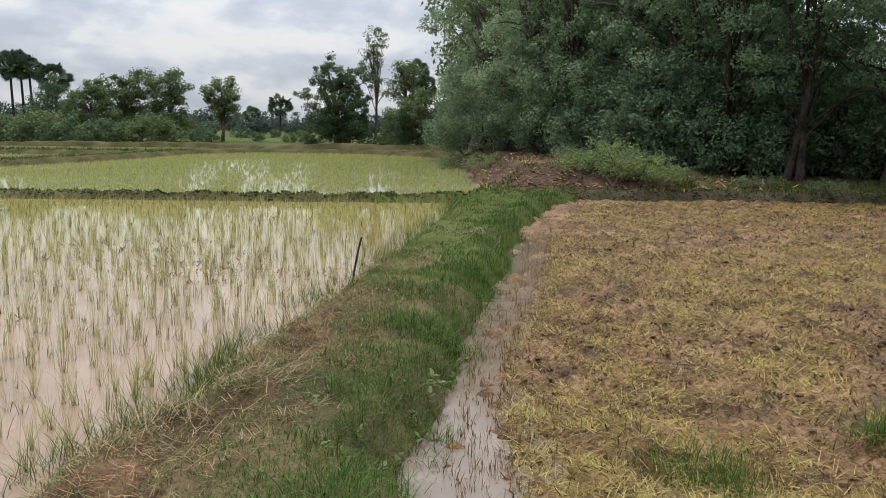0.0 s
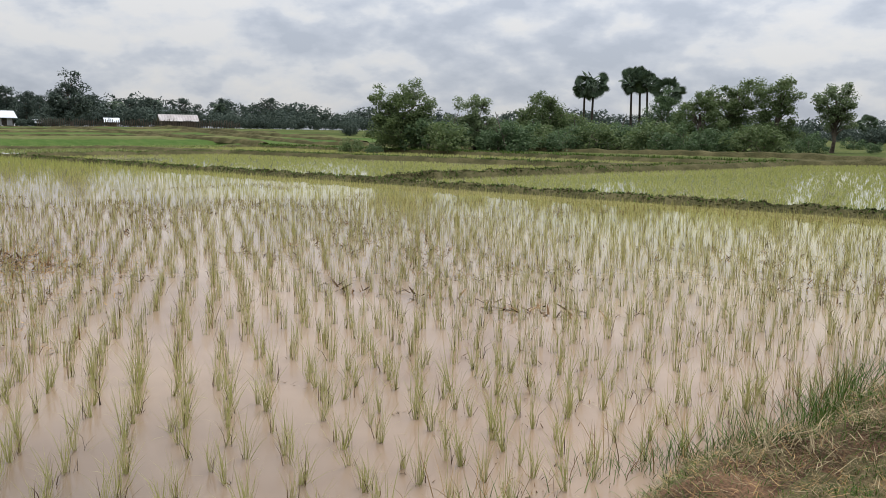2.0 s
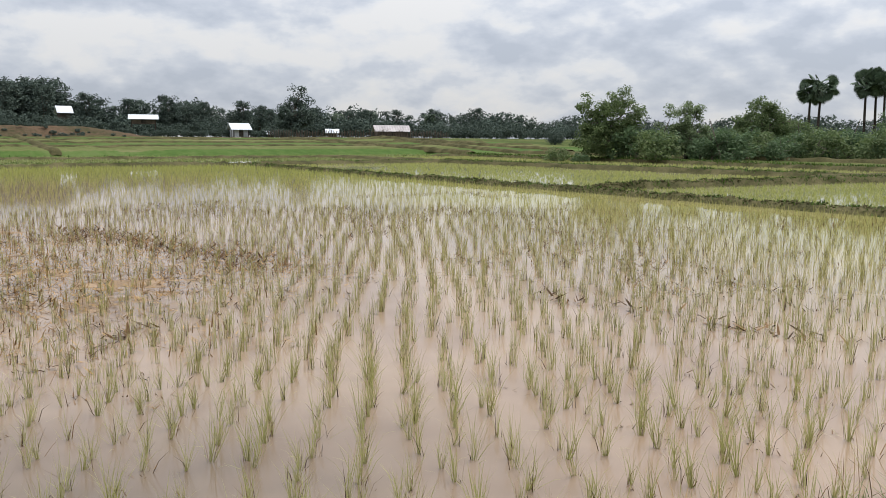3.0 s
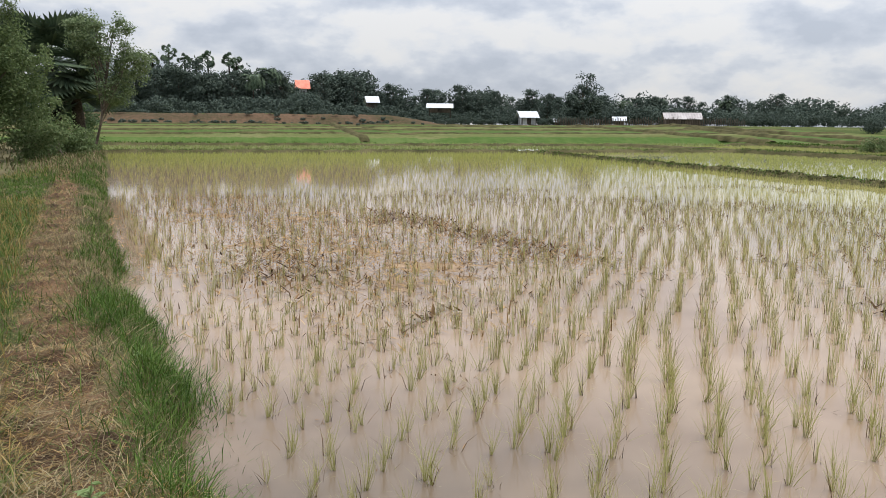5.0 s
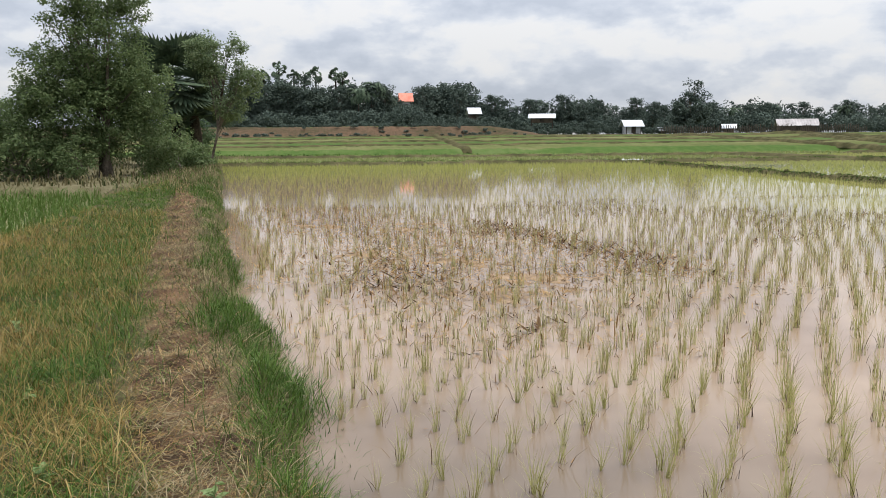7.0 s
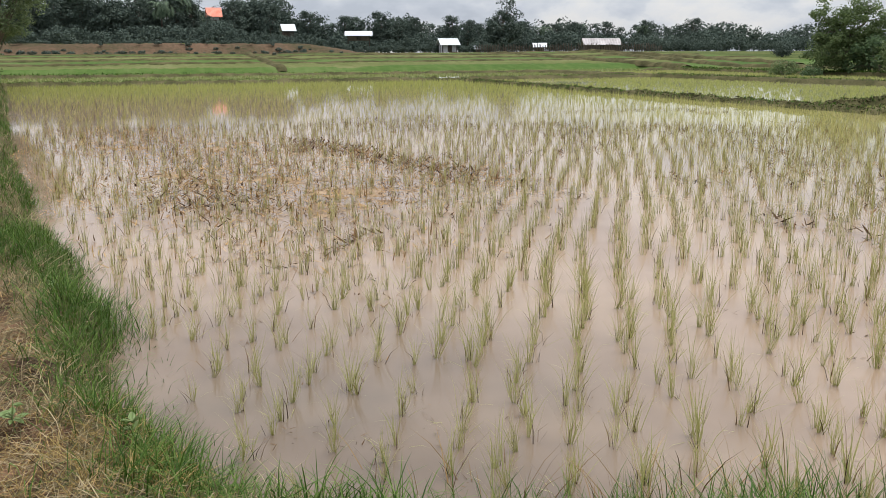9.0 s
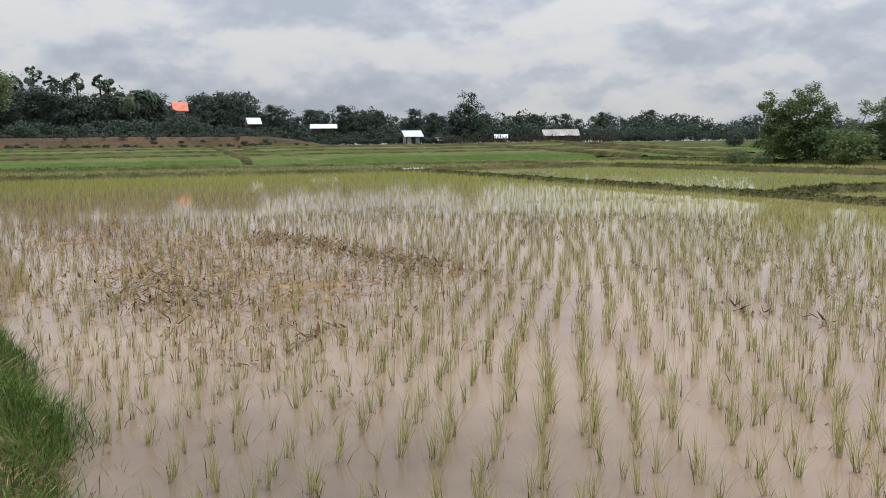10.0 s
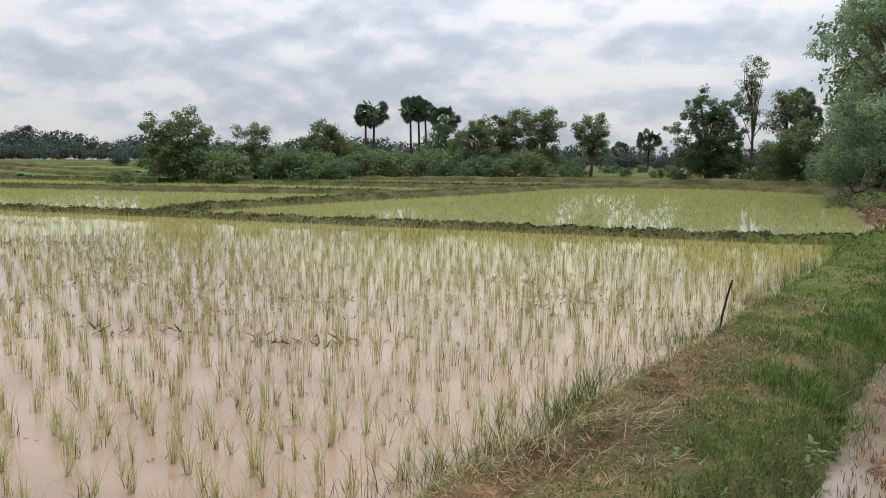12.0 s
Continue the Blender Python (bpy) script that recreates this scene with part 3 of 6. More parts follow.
def build_rice():
    rng = np.random.RandomState(5)
    x, y = hills(F1, 0.255, 0.175, rng)
    bare = smooth(-0.3, 1.0, -outside(BARE, x, y) + 0.7 * wobble(x, y, 1.1, 31))
    poor = smooth(2.2, 0.6, -outside(F1, x, y)) * smooth(-1.8, -3.2, x) * smooth(4.0, 2.0, y)
    keep = rng.uniform(0, 1, len(x)) > 0.05 + 0.25 * bare + 0.07 * poor
    x, y, bare, poor = x[keep], y[keep], bare[keep], poor[keep]
    # the hills nearest the standing place are single plants
    order = np.argsort(np.hypot(x, y))
    near = order[:280]
    kinds = [raw_mesh("rice_seedling", *rice_clump(int(rng.randint(16, 34)), rng), [RICE]) for _ in range(18)]
    for i in near:
        ob = new("rice_seedling", kinds[rng.randint(18)])
        s = rng.uniform(0.72, 1.15) * (1 - 0.2 * poor[i])
        ob.matrix_basis = pose(x[i], y[i], 0, rng.normal(0, 4), rng.normal(0, 4), rng.uniform(0, 360)) @ Matrix.Diagonal((s, s, s, 1))
        tagged(ob, "thin yellow-green rice seedling standing in muddy water", "rice plant", "transplanted rice seedlings")
    rest = order[280:]
    far = np.hypot(x[rest], y[rest])
    k = (np.interp(far, [0, 8, 16, 24], [20, 12, 6, 4]) * rng.uniform(0.7, 1.3, len(rest))).astype(int)
    idx = np.repeat(rest, k)
    n = len(idx)
    dist = np.hypot(x[idx], y[idx])
    pos = np.stack([x[idx] + rng.normal(0, 0.018, n), y[idx] + rng.normal(0, 0.018, n), np.full(n, -0.05)], 1)
    grow = np.repeat(rng.uniform(0.7, 1.15, len(rest)), k) * (1 - 0.25 * bare[idx]) * (1 - 0.2 * poor[idx])
    h = 0.05 + (0.27 - 0.07 * smooth(8, 25, dist)) * grow * rng.uniform(0.55, 1.1, n)
    w = rng.uniform(0.002, 0.004, n) * (1 + 0.035 * dist)
    lean, droop = np.abs(rng.normal(0.06, 0.11, n)), rng.uniform(0, 0.6, n)
    thick = rng.uniform(0, 1, n) < smooth(21, 42, dist)
    for q, m in ((~thick, RICE), (thick, RICE_FAR)):
        stuff("rice_seedlings", blades(pos[q], h[q], w[q] * (1.7 if m is RICE_FAR else 1), lean[q], droop[q]), m, "rows of young rice seedlings in shallow muddy water", "rice")
    # dark outer sheaths at the feet of the hills
    close = np.hypot(x, y) < 19
    sx, sy = x[close], y[close]
    n = len(sx)
    pos = np.stack([sx + rng.normal(0, 0.015, n), sy + rng.normal(0, 0.015, n), np.full(n, -0.04)], 1)
    pos = np.repeat(pos, 3, 0) + rng.normal(0, 0.012, (3 * n, 3)) * np.array([1, 1, 0])
    n *= 3
    dist = np.hypot(pos[:, 0], pos[:, 1])
    vf = blades(pos, rng.uniform(0.07, 0.24, n), rng.uniform(0.0022, 0.0045, n) * (1 + 0.05 * dist), np.abs(rng.normal(0.15, 0.3, n)), rng.uniform(0, 0.8, n))
    stuff("rice_sheaths", vf, ROT, "brown dead outer leaves at the feet of the seedlings", "rice")
    # neighbouring paddies, denser and yellow-green
    parts = []
    for poly, a, b in ((F2, 0.25, 0.22), (F3, 0.27, 0.23), (F4, 0.34, 0.3)):
        x, y = hills(poly, a, b, rng, 0.08)
        k = 6
        idx = np.repeat(np.arange(len(x)), k)
        n = len(idx)
        thin = np.repeat(wobble(x, y, 0.35, 41) > 0.75, k) & (poly is not F4)
        h = (0.05 + 0.11 * rng.uniform(0.55, 1.1, n)) * np.where(thin, 0.55, 1)
        pos = np.stack([x[idx] + rng.normal(0, 0.03, n), y[idx] + rng.normal(0, 0.03, n), np.full(n, -0.05)], 1)
        parts.append(blades(pos, h, rng.uniform(0.010, 0.020, n) * np.where(thin, 0.7, 1), np.abs(rng.normal(0.15, 0.15, n)), rng.uniform(0, 0.6, n)))
    stuff("rice_seedlings", join(parts), RICE_FAR, "yellow-green young rice in the neighbouring paddies", "rice")
    parts = []
    for poly, dens, hh in ((F5, 20, 0.2), (F6, 12, 0.22)):
        p = np.array(poly)
        x, y = scatter((p[:, 0].min(), p[:, 0].max(), p[:, 1].min(), p[:, 1].max()), dens, rng)
        keep = (outside(poly, x, y) < -0.2) & ~((x > -53.5 + wobble(x, y, 0.4, 93)) & (y > 12.5 - 0.4 * (x + 50)) & (y < 26))
        x, y = x[keep], y[keep]
        n = len(x)
        parts.append(blades(np.stack([x, y, np.full(n, -0.05)], 1), hh * rng.uniform(0.5, 1.1, n), rng.uniform(0.05, 0.09, n), np.abs(rng.normal(0.25, 0.2, n)), 0.5))
    stuff("olive_rice", join(parts), RICE_MID, "low olive-green rice in farther paddies", "rice")
    x, y = scatter((-62, -24.5, -42, -6), 14, rng)
    keep = (y < path_line(x) - 1.4 - 0.08 * (-25 - x)) & (wobble(x, y, 0.5, 96) > rng.uniform(-0.9, 0.7, len(x)))
    x, y = x[keep], y[keep]
    n = len(x)
    stuff("dry_reeds", blades(np.stack([x, y, ground_height(x, y) - 0.03], 1), 0.4 * rng.uniform(0.4, 1.1, n), rng.uniform(0.03, 0.06, n), np.abs(rng.normal(0.3, 0.25, n)), 0.6), REED_LEAF, "tan and grey-green reeds beyond the green rice", "reeds")
    parts = []
    x, y = scatter((-26, 4, -45, -4.8), 70, rng)
    keep = (outside(FG, x, y) < -0.1) & (rng.uniform(0, 1, len(x)) < np.clip(26 / (np.hypot(x, y) + 3), 0.2, 1))
    x, y = x[keep], y[keep]
    n = len(x)
    parts.append(blades(np.stack([x, y, np.full(n, -0.1)], 1), 0.5 * rng.uniform(0.5, 1.1, n), rng.uniform(0.014, 0.028, n), np.abs(rng.normal(0.25, 0.2, n)), 0.8))
    stuff("green_rice", join(parts), RICE_GREEN, "dense bright green rice beside the bund path", "rice")


def bund_points(box, density, rng, reach=8.0):
    x, y = scatter(box, density, rng)
    keep = rng.uniform(0, 1, len(x)) < np.clip((reach / (np.hypot(x, y) + 0.1)) ** 1.3, 0.03, 1)
    x, y = x[keep], y[keep]
    d = np.full(x.shape, 1e9)
    for f in FIELDS:
        d = np.minimum(d, outside(f, x, y))
    return x, y, d


def build_grass():
    rng = np.random.RandomState(8)
    green, dry, matted, stems = [], [], [], []

    def grow(x, y, h, w, lean, droop, to, grow_w=0.05):
        if len(x) == 0:
            return
        n = len(x)
        z = ground_height(x, y) - 0.02
        s = 1 + grow_w * np.maximum(0, np.hypot(x, y) - 5)
        args = np.stack([x, y, z], 1), h * rng.uniform(0.4, 1.15, n), w * rng.uniform(0.7, 1.3, n) * s, np.abs(rng.normal(lean, 0.25, n)), rng.uniform(0.2, droop, n)
        close = np.hypot(x, y) < (6.5 if to is green else 4.5)
        for q, make in ((close, curved_blades), (~close, blades)):
            if q.any():
                to.append(make(*[a[q] for a in args]))

    # bund between the paddy and the muddy field: worn on the paddy side, lush on the other
    x, y, d = bund_points((-2.4, 4.2, -1, 18.2), 5200, rng, 5.2)
    d1 = outside(F1, x, y)
    dr = outside(FR, x, y)
    on = (d1 > -0.12) & (dr > -0.15) & (x > -2.3)
    worn = smooth(0.25, 0.45, d1) * smooth(0.9, 0.5, d1 + 0.22 * wobble(x, y, 2.5, 51) + 0.15 * wobble(x, y, 7.0, 74)) * smooth(7.5, 5.5, y)
    lush = on & (rng.uniform(0, 1, len(x)) > 0.90 * worn + 0.15 * (wobble(x, y, 2.4, 60) > 0.6))
    edge = smooth(0.9, 0.3, dr)
    h = (0.045 + 0.065 * edge) * np.clip(1.05 + 0.65 * wobble(x, y, 3.2, 52) + 0.75 * wobble(x, y, 9.0, 58), 0.25, 2.6) + 0.02
    q = lush & (rng.uniform(0, 1, len(x)) > 0.12)
    for sel in (q,):
        n = sel.sum()
        z = ground_height(x[sel], y[sel]) - 0.02
        s = 1 + 0.12 * np.maximum(0, np.hypot(x[sel], y[sel]) - 5)
        args = np.stack([x[sel], y[sel], z], 1), h[sel] * rng.uniform(0.4, 1.3, n), rng.uniform(0.0025, 0.005, n) * s, np.abs(rng.normal(0.65, 0.45, n)), rng.uniform(0.2, 1.7, n)
        close = np.hypot(x[sel], y[sel]) < 7
        green.append(curved_blades(*[a[close] for a in args]))
        green.append(blades(*[a[~close] for a in args]))
    q = on & (rng.uniform(0, 1, len(x)) < 0.07 + (0.75 + 0.3 * wobble(x, y, 4.0, 59)) * worn)
    grow(x[q], y[q], 0.10, 0.0026, 1.15, 0.7, matted)
    q = on & (worn < 0.3) & (rng.uniform(0, 1, len(x)) < 0.06 + 0.10 * wobble(x, y, 3.0, 71))
    grow(x[q], y[q], 0.11, 0.003, 0.9, 1.0, matted)
    q = on & (rng.uniform(0, 1, len(x)) < (0.55 + 0.5 * wobble(x, y, 3.4, 80)) * worn)
    grow(x[q], y[q], 0.10, 0.003, 0.7, 0.9, green)
    # sparse taller tufts at the waterline
    x, y, d = bund_points((-3.2, 1.2, 0.6, 17), 2600, rng, 6.0)
    d1 = outside(F1, x, y)
    tuft = wobble(x, y, 2.2, 53) + 0.6 * wobble(x, y, 6.0, 75)
    q = (d1 > -0.22) & (d1 < 0.14) & (tuft > rng.uniform(-0.55, 0.6, len(x)))
    grow(x[q], y[q], 0.32, 0.004, 0.4, 0.8, green)
    q = (d1 > -0.4) & (d1 < 0.05) & (tuft > 0.1) & (rng.uniform(0, 1, len(x)) < 0.10)
    grow(x[q], y[q], 0.42, 0.004, 0.35, 0.5, stems)
    # bund on the other side of the corner
    x, y, d = bund_points((-46, 1.5, -5.4, 1.6), 3600, rng, 5.0)
    off = y - path_line(x)
    d1 = outside(F1, x, y)
    on = (d1 > -0.1) & (d > -0.1) & (x < 0.8)
    lane = smooth(0.42, 0.2, np.abs(off) + 0.16 * wobble(x, y, 2.2, 54) + 0.08 * wobble(x, y, 6.0, 97))
    r = rng.uniform(0, 1, len(x))
    patch = wobble(x, y, 1.6, 72) + 0.6 * wobble(x, y, 4.5, 73)
    q = on & (off > 0.1) & (r > 0.9 * lane) & (rng.uniform(0, 1, len(x)) < 0.5 + 1.1 * patch)
    grow(x[q], y[q], np.clip(0.19 + 0.09 * patch[q], 0.07, 0.34), 0.0042, 0.5, 1.4, green)
    q = on & (off > 0.1) & (rng.uniform(0, 1, len(x)) < 0.34 - 0.4 * patch)
    grow(x[q], y[q], 0.17, 0.004, 0.8, 1.0, matted)
    q = on & (off <= 0.1) & (r > 0.9 * lane) & (rng.uniform(0, 1, len(x)) < 0.88 + 0.5 * wobble(x, y, 0.9, 55) + 0.35 * wobble(x, y, 3.6, 81))
    grow(x[q], y[q], 0.22, 0.0042, 0.75, 1.7, green)
    q = on & (off <= 0.0) & (r > 0.9 * lane) & (rng.uniform(0, 1, len(x)) < 0.06 + 0.16 * smooth(-0.6, -1.8, off) - 0.4 * wobble(x, y, 0.9, 55) + 0.25 * wobble(x, y, 4, 70))
    grow(x[q], y[q], 0.30, 0.0034, 0.7, 2.1, dry)
    q = on & (off <= 0.0) & (r > 0.9 * lane) & (rng.uniform(0, 1, len(x)) < 0.10)
    grow(x[q], y[q], 0.16, 0.003, 0.9, 1.0, matted)
    q = on & (rng.uniform(0, 1, len(x)) < 0.05 + 0.6 * lane)
    grow(x[q], y[q], 0.10, 0.0035, 1.25, 0.4, matted)
    q = on & (rng.uniform(0, 1, len(x)) < 0.35 * lane)
    grow(x[q], y[q], 0.12, 0.004, 1.3, 0.3, dry)
    x, y, d = bund_points((-46, -1.5, -6.4, 1.8), 1500, rng, 6.0)
    d1 = outside(F1, x, y)
    q = (d1 > -0.12) & (d1 < 0.2) & (wobble(x, y, 1.7, 56) > 0.0)
    grow(x[q], y[q], 0.19, 0.004, 0.6, 1.3, green)
    px, py = -2.75 + rng.normal(0, 0.25, 1600), -0.3 + rng.normal(0, 0.22, 1600)
    q = outside(F1, px, py) > 0.02
    grow(px[q], py[q], 0.16, 0.003, 0.9, 1.6, dry)
    x, y = scatter((-2.3, 0.8, 1.0, 9.0), 2300, rng)
    d1, dr = outside(F1, x, y), outside(FR, x, y)
    q = (d1 > 0.1) & (dr > 0.2) & (d1 < 0.95 + 0.25 * wobble(x, y, 2.5, 51)) & (wobble(x, y, 4.0, 91) > -0.5)
    x, y = x[q], y[q]
    k = len(x)
    z = ground_height(x, y) + rng.uniform(0.0, 0.04, k)
    half = rng.uniform(0, 1, k) < 0.65
    for q, to in ((half, matted), (~half, stems)):
        to.append(blades(np.stack([x, y, z], 1)[q], rng.uniform(0.02, 0.09, q.sum()), rng.uniform(0.0018, 0.0045, q.sum()), rng.uniform(0.9, 1.6, q.sum()), rng.uniform(-0.2, 0.4, q.sum())))
    # fallen leaves and twigs on the slope below the wood
    k = 4200
    x, y = rng.uniform(1.1, 8.5, k), 18.4 + 11 * rng.uniform(0, 1, k) ** 1.5
    z = ground_height(x, y) + rng.uniform(0.0, 0.03, k)
    q = z > 0.12
    x, y, z = x[q], y[q], z[q]
    k = len(x)
    for q, to in ((rng.uniform(0, 1, k) < 0.3, matted), (rng.uniform(0, 1, k) < 0.6, stems)):
        to.append(blades(np.stack([x, y, z], 1)[q], rng.uniform(0.06, 0.2, q.sum()), rng.uniform(0.02, 0.06, q.sum()), rng.uniform(1.0, 1.6, q.sum()), rng.uniform(-0.2, 0.4, q.sum())))
    x, y = rng.uniform(1.1, 8.0, 2600), 18.6 + 9 * rng.uniform(0, 1, 2600) ** 1.6
    q = wobble(x, y, 1.3, 92) > 0.25
    grow(x[q], y[q], 0.2, 0.012, 0.5, 1.0, green, 0.03)
    k = 26000
    x = -1.5 - 24 * rng.uniform(0, 1, k) ** 1.8
    y = path_line(x) + rng.normal(0, 0.2, k)
    q = outside(F1, x, y) > 0.15
    x, y = x[q], y[q]
    k = len(x)
    z = ground_height(x, y) + rng.uniform(0.0, 0.03, k)
    s = 1 + 0.05 * np.maximum(0, -x - 5)
    half = rng.uniform(0, 1, k) < 0.6
    for q, to in ((half, matted), (~half, stems)):
        to.append(blades(np.stack([x, y, z], 1)[q], rng.uniform(0.02, 0.12, q.sum()), rng.uniform(0.002, 0.0048, q.sum()) * s[q], rng.uniform(1.15, 1.6, q.sum()), rng.uniform(-0.2, 0.4, q.sum())))
    k = 4200
    x = -2.2 - 14 * rng.uniform(0, 1, k) ** 1.5
    y = path_line(x) - 0.25 - np.abs(rng.normal(0, 1.1, k))
    q = outside(FG, x, y) > 0.1
    grow(x[q], y[q], 0.33, 0.0042, 0.6, 2.4, dry)
    q = (wobble(x, y, 1.1, 95) > 0) & (outside(FG, x, y) > 0.1)
    grow(x[q] + 0.05, y[q], 0.27, 0.0048, 0.6, 2.0, green)
    # rank weeds at the far end of the path
    k = 2600
    x = rng.uniform(-46, -24, k); y = path_line(x) + rng.normal(-0.1, 0.7, k)
    q = outside(F1, x, y) > 0.05
    grow(x[q], y[q], 0.36, 0.008, 0.4, 1.2, matted, 0.03)
    x = rng.uniform(-46, -20, k); y = path_line(x) + rng.normal(-0.2, 0.9, k)
    q = outside(F1, x, y) > 0.0
    grow(x[q], y[q], 0.35, 0.008, 0.4, 1.2, green, 0.03)
    # low growth along the far bunds
    for line, k, hh in ((((-45, 17.9), (0.8, 17.85)), 6000, 0.10), (((-46.6, -6), (-45.6, 31)), 2500, 0.09), (((-18.6, 18.4), (-17, 29)), 1200, 0.12), (((-17, 29), (-14.5, 47)), 1500, 0.15), (((-45, 31.8), (-19, 34)), 2500, 0.15), (((-62, 46.5), (-15, 44.5)), 4000, 0.25), (((-62.6, -9), (-61.6, 46)), 2500, 0.2)):
        u = rng.uniform(0, 1, k)
        x = line[0][0] + u * (line[1][0] - line[0][0]) + rng.normal(0, 0.3, k)
        y = line[0][1] + u * (line[1][1] - line[0][1]) + rng.normal(0, 0.25, k)
        grow(x, y, hh, 0.02, 0.5, 0.8, green, 0.02)
    # verge before the wood
    x, y, d = bund_points((0.8, 13, 17.2, 20.5), 200, rng, 30)
    q = (d > 0) & (wobble(x, y, 0.8, 57) > -0.1)
    grow(x[q], y[q], 0.13, 0.012, 0.4, 0.9, green, 0.03)
    stuff("grass", join(green), GRASS, "lush green grass growing over the bunds", "grass")
    stuff("dead_stems", join(stems), STUBBLE, "dark dead stems along the waterline and the path", "stubble")
    stuff("matted_grass", join(matted), DRY_MAT, "matted dead grass lying on the worn bund", "grass")
    stuff("dry_grass", join(dry), DRY_GRASS, "dry yellow-brown grass along the bund path", "grass")


def build_straw():
    rng = np.random.RandomState(11)
    cx, cy = scatter((0, 13, 1.5, 18), 270, rng)
    ca = rng.uniform(0, 6.28, len(cx))
    per = 16
    x, y = np.repeat(cx, per) + rng.normal(0, 0.07, per * len(cx)), np.repeat(cy, per) + rng.normal(0, 0.07, per * len(cx))
    ca = np.repeat(ca, per) + rng.normal(0, 0.45, per * len(cx))
    d = -outside(FR, x, y)
    keep = (d > 0.35) & (rng.uniform(0, 1, len(x)) < np.clip(4.5 / np.hypot(x, y), 0.2, 1)) & (1.3 * wobble(x, y, 1.5, 61) + 0.9 * wobble(x, y, 6.0, 62) > rng.uniform(-0.95, 0.55, len(x)))
    x, y, ca = x[keep], y[keep], ca[keep]
    n = len(x)
    z = np.maximum(mud_height(x, y), 0.0) + rng.uniform(0.004, 0.03, n)
    s = 1 + 0.06 * np.maximum(0, np.hypot(x, y) - 5)
    vf = blades(np.stack([x, y, z], 1), rng.uniform(0.03, 0.13, n), rng.uniform(0.002, 0.0042, n) * s, rng.uniform(0.95, 1.56, n), rng.uniform(-0.1, 0.6, n), ca)
    stuff("loose_straw", vf, STRAW, "loose flattened yellow straw strewn over the mud", "straw")
    # brown rotting bits between the straw
    x, y = scatter((0, 13, 1.5, 17.8), 1500, rng)
    d = -outside(FR, x, y)
    keep = (d > 0.3) & (rng.uniform(0, 1, len(x)) < np.clip((5 / np.hypot(x, y)) ** 1.2, 0.08, 1))
    x, y = x[keep], y[keep]
    n = len(x)
    s = 1 + 0.07 * np.maximum(0, np.hypot(x, y) - 5)
    z = np.maximum(mud_height(x, y), 0.0) + rng.uniform(0.002, 0.015, n)
    vf = blades(np.stack([x, y, z], 1), rng.uniform(0.02, 0.08, n), rng.uniform(0.003, 0.008, n) * s, rng.uniform(0.7, 1.56, n), rng.uniform(-0.1, 0.5, n))
    stuff("rotting_straw", vf, ROT, "brown rotting bits of straw pressed into the mud", "straw")
    # short dark stubble in the wet strip
    x, y = scatter((0, 3.5, 2.0, 14), 170, rng)
    d = -outside(FR, x, y)
    keep = (d > 0.05) & (d < 0.9)
    x, y = x[keep], y[keep]
    x, y = np.repeat(x, 4) + rng.normal(0, 0.015, 4 * len(x)), np.repeat(y, 4) + rng.normal(0, 0.015, 4 * len(y))
    n = len(x)
    a = blades(np.stack([x, y, np.full(n, -0.03)], 1), rng.uniform(0.05, 0.13, n), rng.uniform(0.004, 0.008, n), np.abs(rng.normal(0.2, 0.25, n)), 0.2)
    # dead stems and clods floating in the thin part of the paddy
    x, y = scatter((-20, -5.5, -2.2, 5), 330, rng)
    core = -outside(BARE, x, y) + 0.7 * wobble(x, y, 1.1, 31)
    keep = core > rng.uniform(-1.0, 1.7, len(x))
    x, y = x[keep], y[keep]
    n = len(x)
    b = blades(np.stack([x, y, rng.uniform(0.0, 0.02, n)], 1), rng.uniform(0.04, 0.15, n), rng.uniform(0.005, 0.014, n), np.where(rng.uniform(0, 1, n) < 0.1, rng.uniform(0.0, 0.6, n), rng.uniform(1.2, 1.56, n)), 0.05)
    lines = []
    for (ax, ay), (bx, by), k, spread in (((-15.2, 2.7), (-9.0, 4.1), 1100, 0.28), ((-6.2, 5.5), (-3.4, 6.1), 130, 0.12), ((-6.9, 1.9), (-6.0, 0.9), 60, 0.08), ((-9, 6.2), (-7.6, 6.5), 50, 0.1), ((-11, 0.2), (-8, 0.8), 500, 0.4)):
        u = rng.uniform(0, 1, k)
        x, y = ax + u * (bx - ax) + rng.normal(0, spread, k), ay + u * (by - ay) + rng.normal(0, spread, k)
        lines.append(blades(np.stack([x, y, rng.uniform(0.0, 0.03, k)], 1), rng.uniform(0.05, 0.18, k), rng.uniform(0.010, 0.03, k), rng.uniform(1.0, 1.56, k), 0.05))
    x, y = scatter((-20, -0.8, 0.3, 15), 24, rng)
    keep = (outside(F1, x, y) < -0.1) & (wobble(x, y, 1.2, 68) > rng.uniform(-0.2, 0.9, len(x)))
    x, y = np.repeat(x[keep], 5) + rng.normal(0, 0.05, 5 * keep.sum()), np.repeat(y[keep], 5) + rng.normal(0, 0.03, 5 * keep.sum())
    k = len(x)
    size = np.clip(np.hypot(x, y) / 9, 0.35, 1.0)
    lines.append(blades(np.stack([x, y, rng.uniform(0.0, 0.015, k)], 1), rng.uniform(0.03, 0.12, k) * size, rng.uniform(0.006, 0.018, k) * size, rng.uniform(0.9, 1.56, k), 0.05))
    stuff("rotten_debris", join(lines), ROT, "dark brown rotten stems drifted into lines on the water", "debris")
    stuff("floating_straw", b, RUST_STRAW, "golden brown straw afloat in the thin part of the paddy", "straw")
    stuff("dead_stubble", a, STUBBLE, "short dead stubble standing in the puddle strip", "stubble")


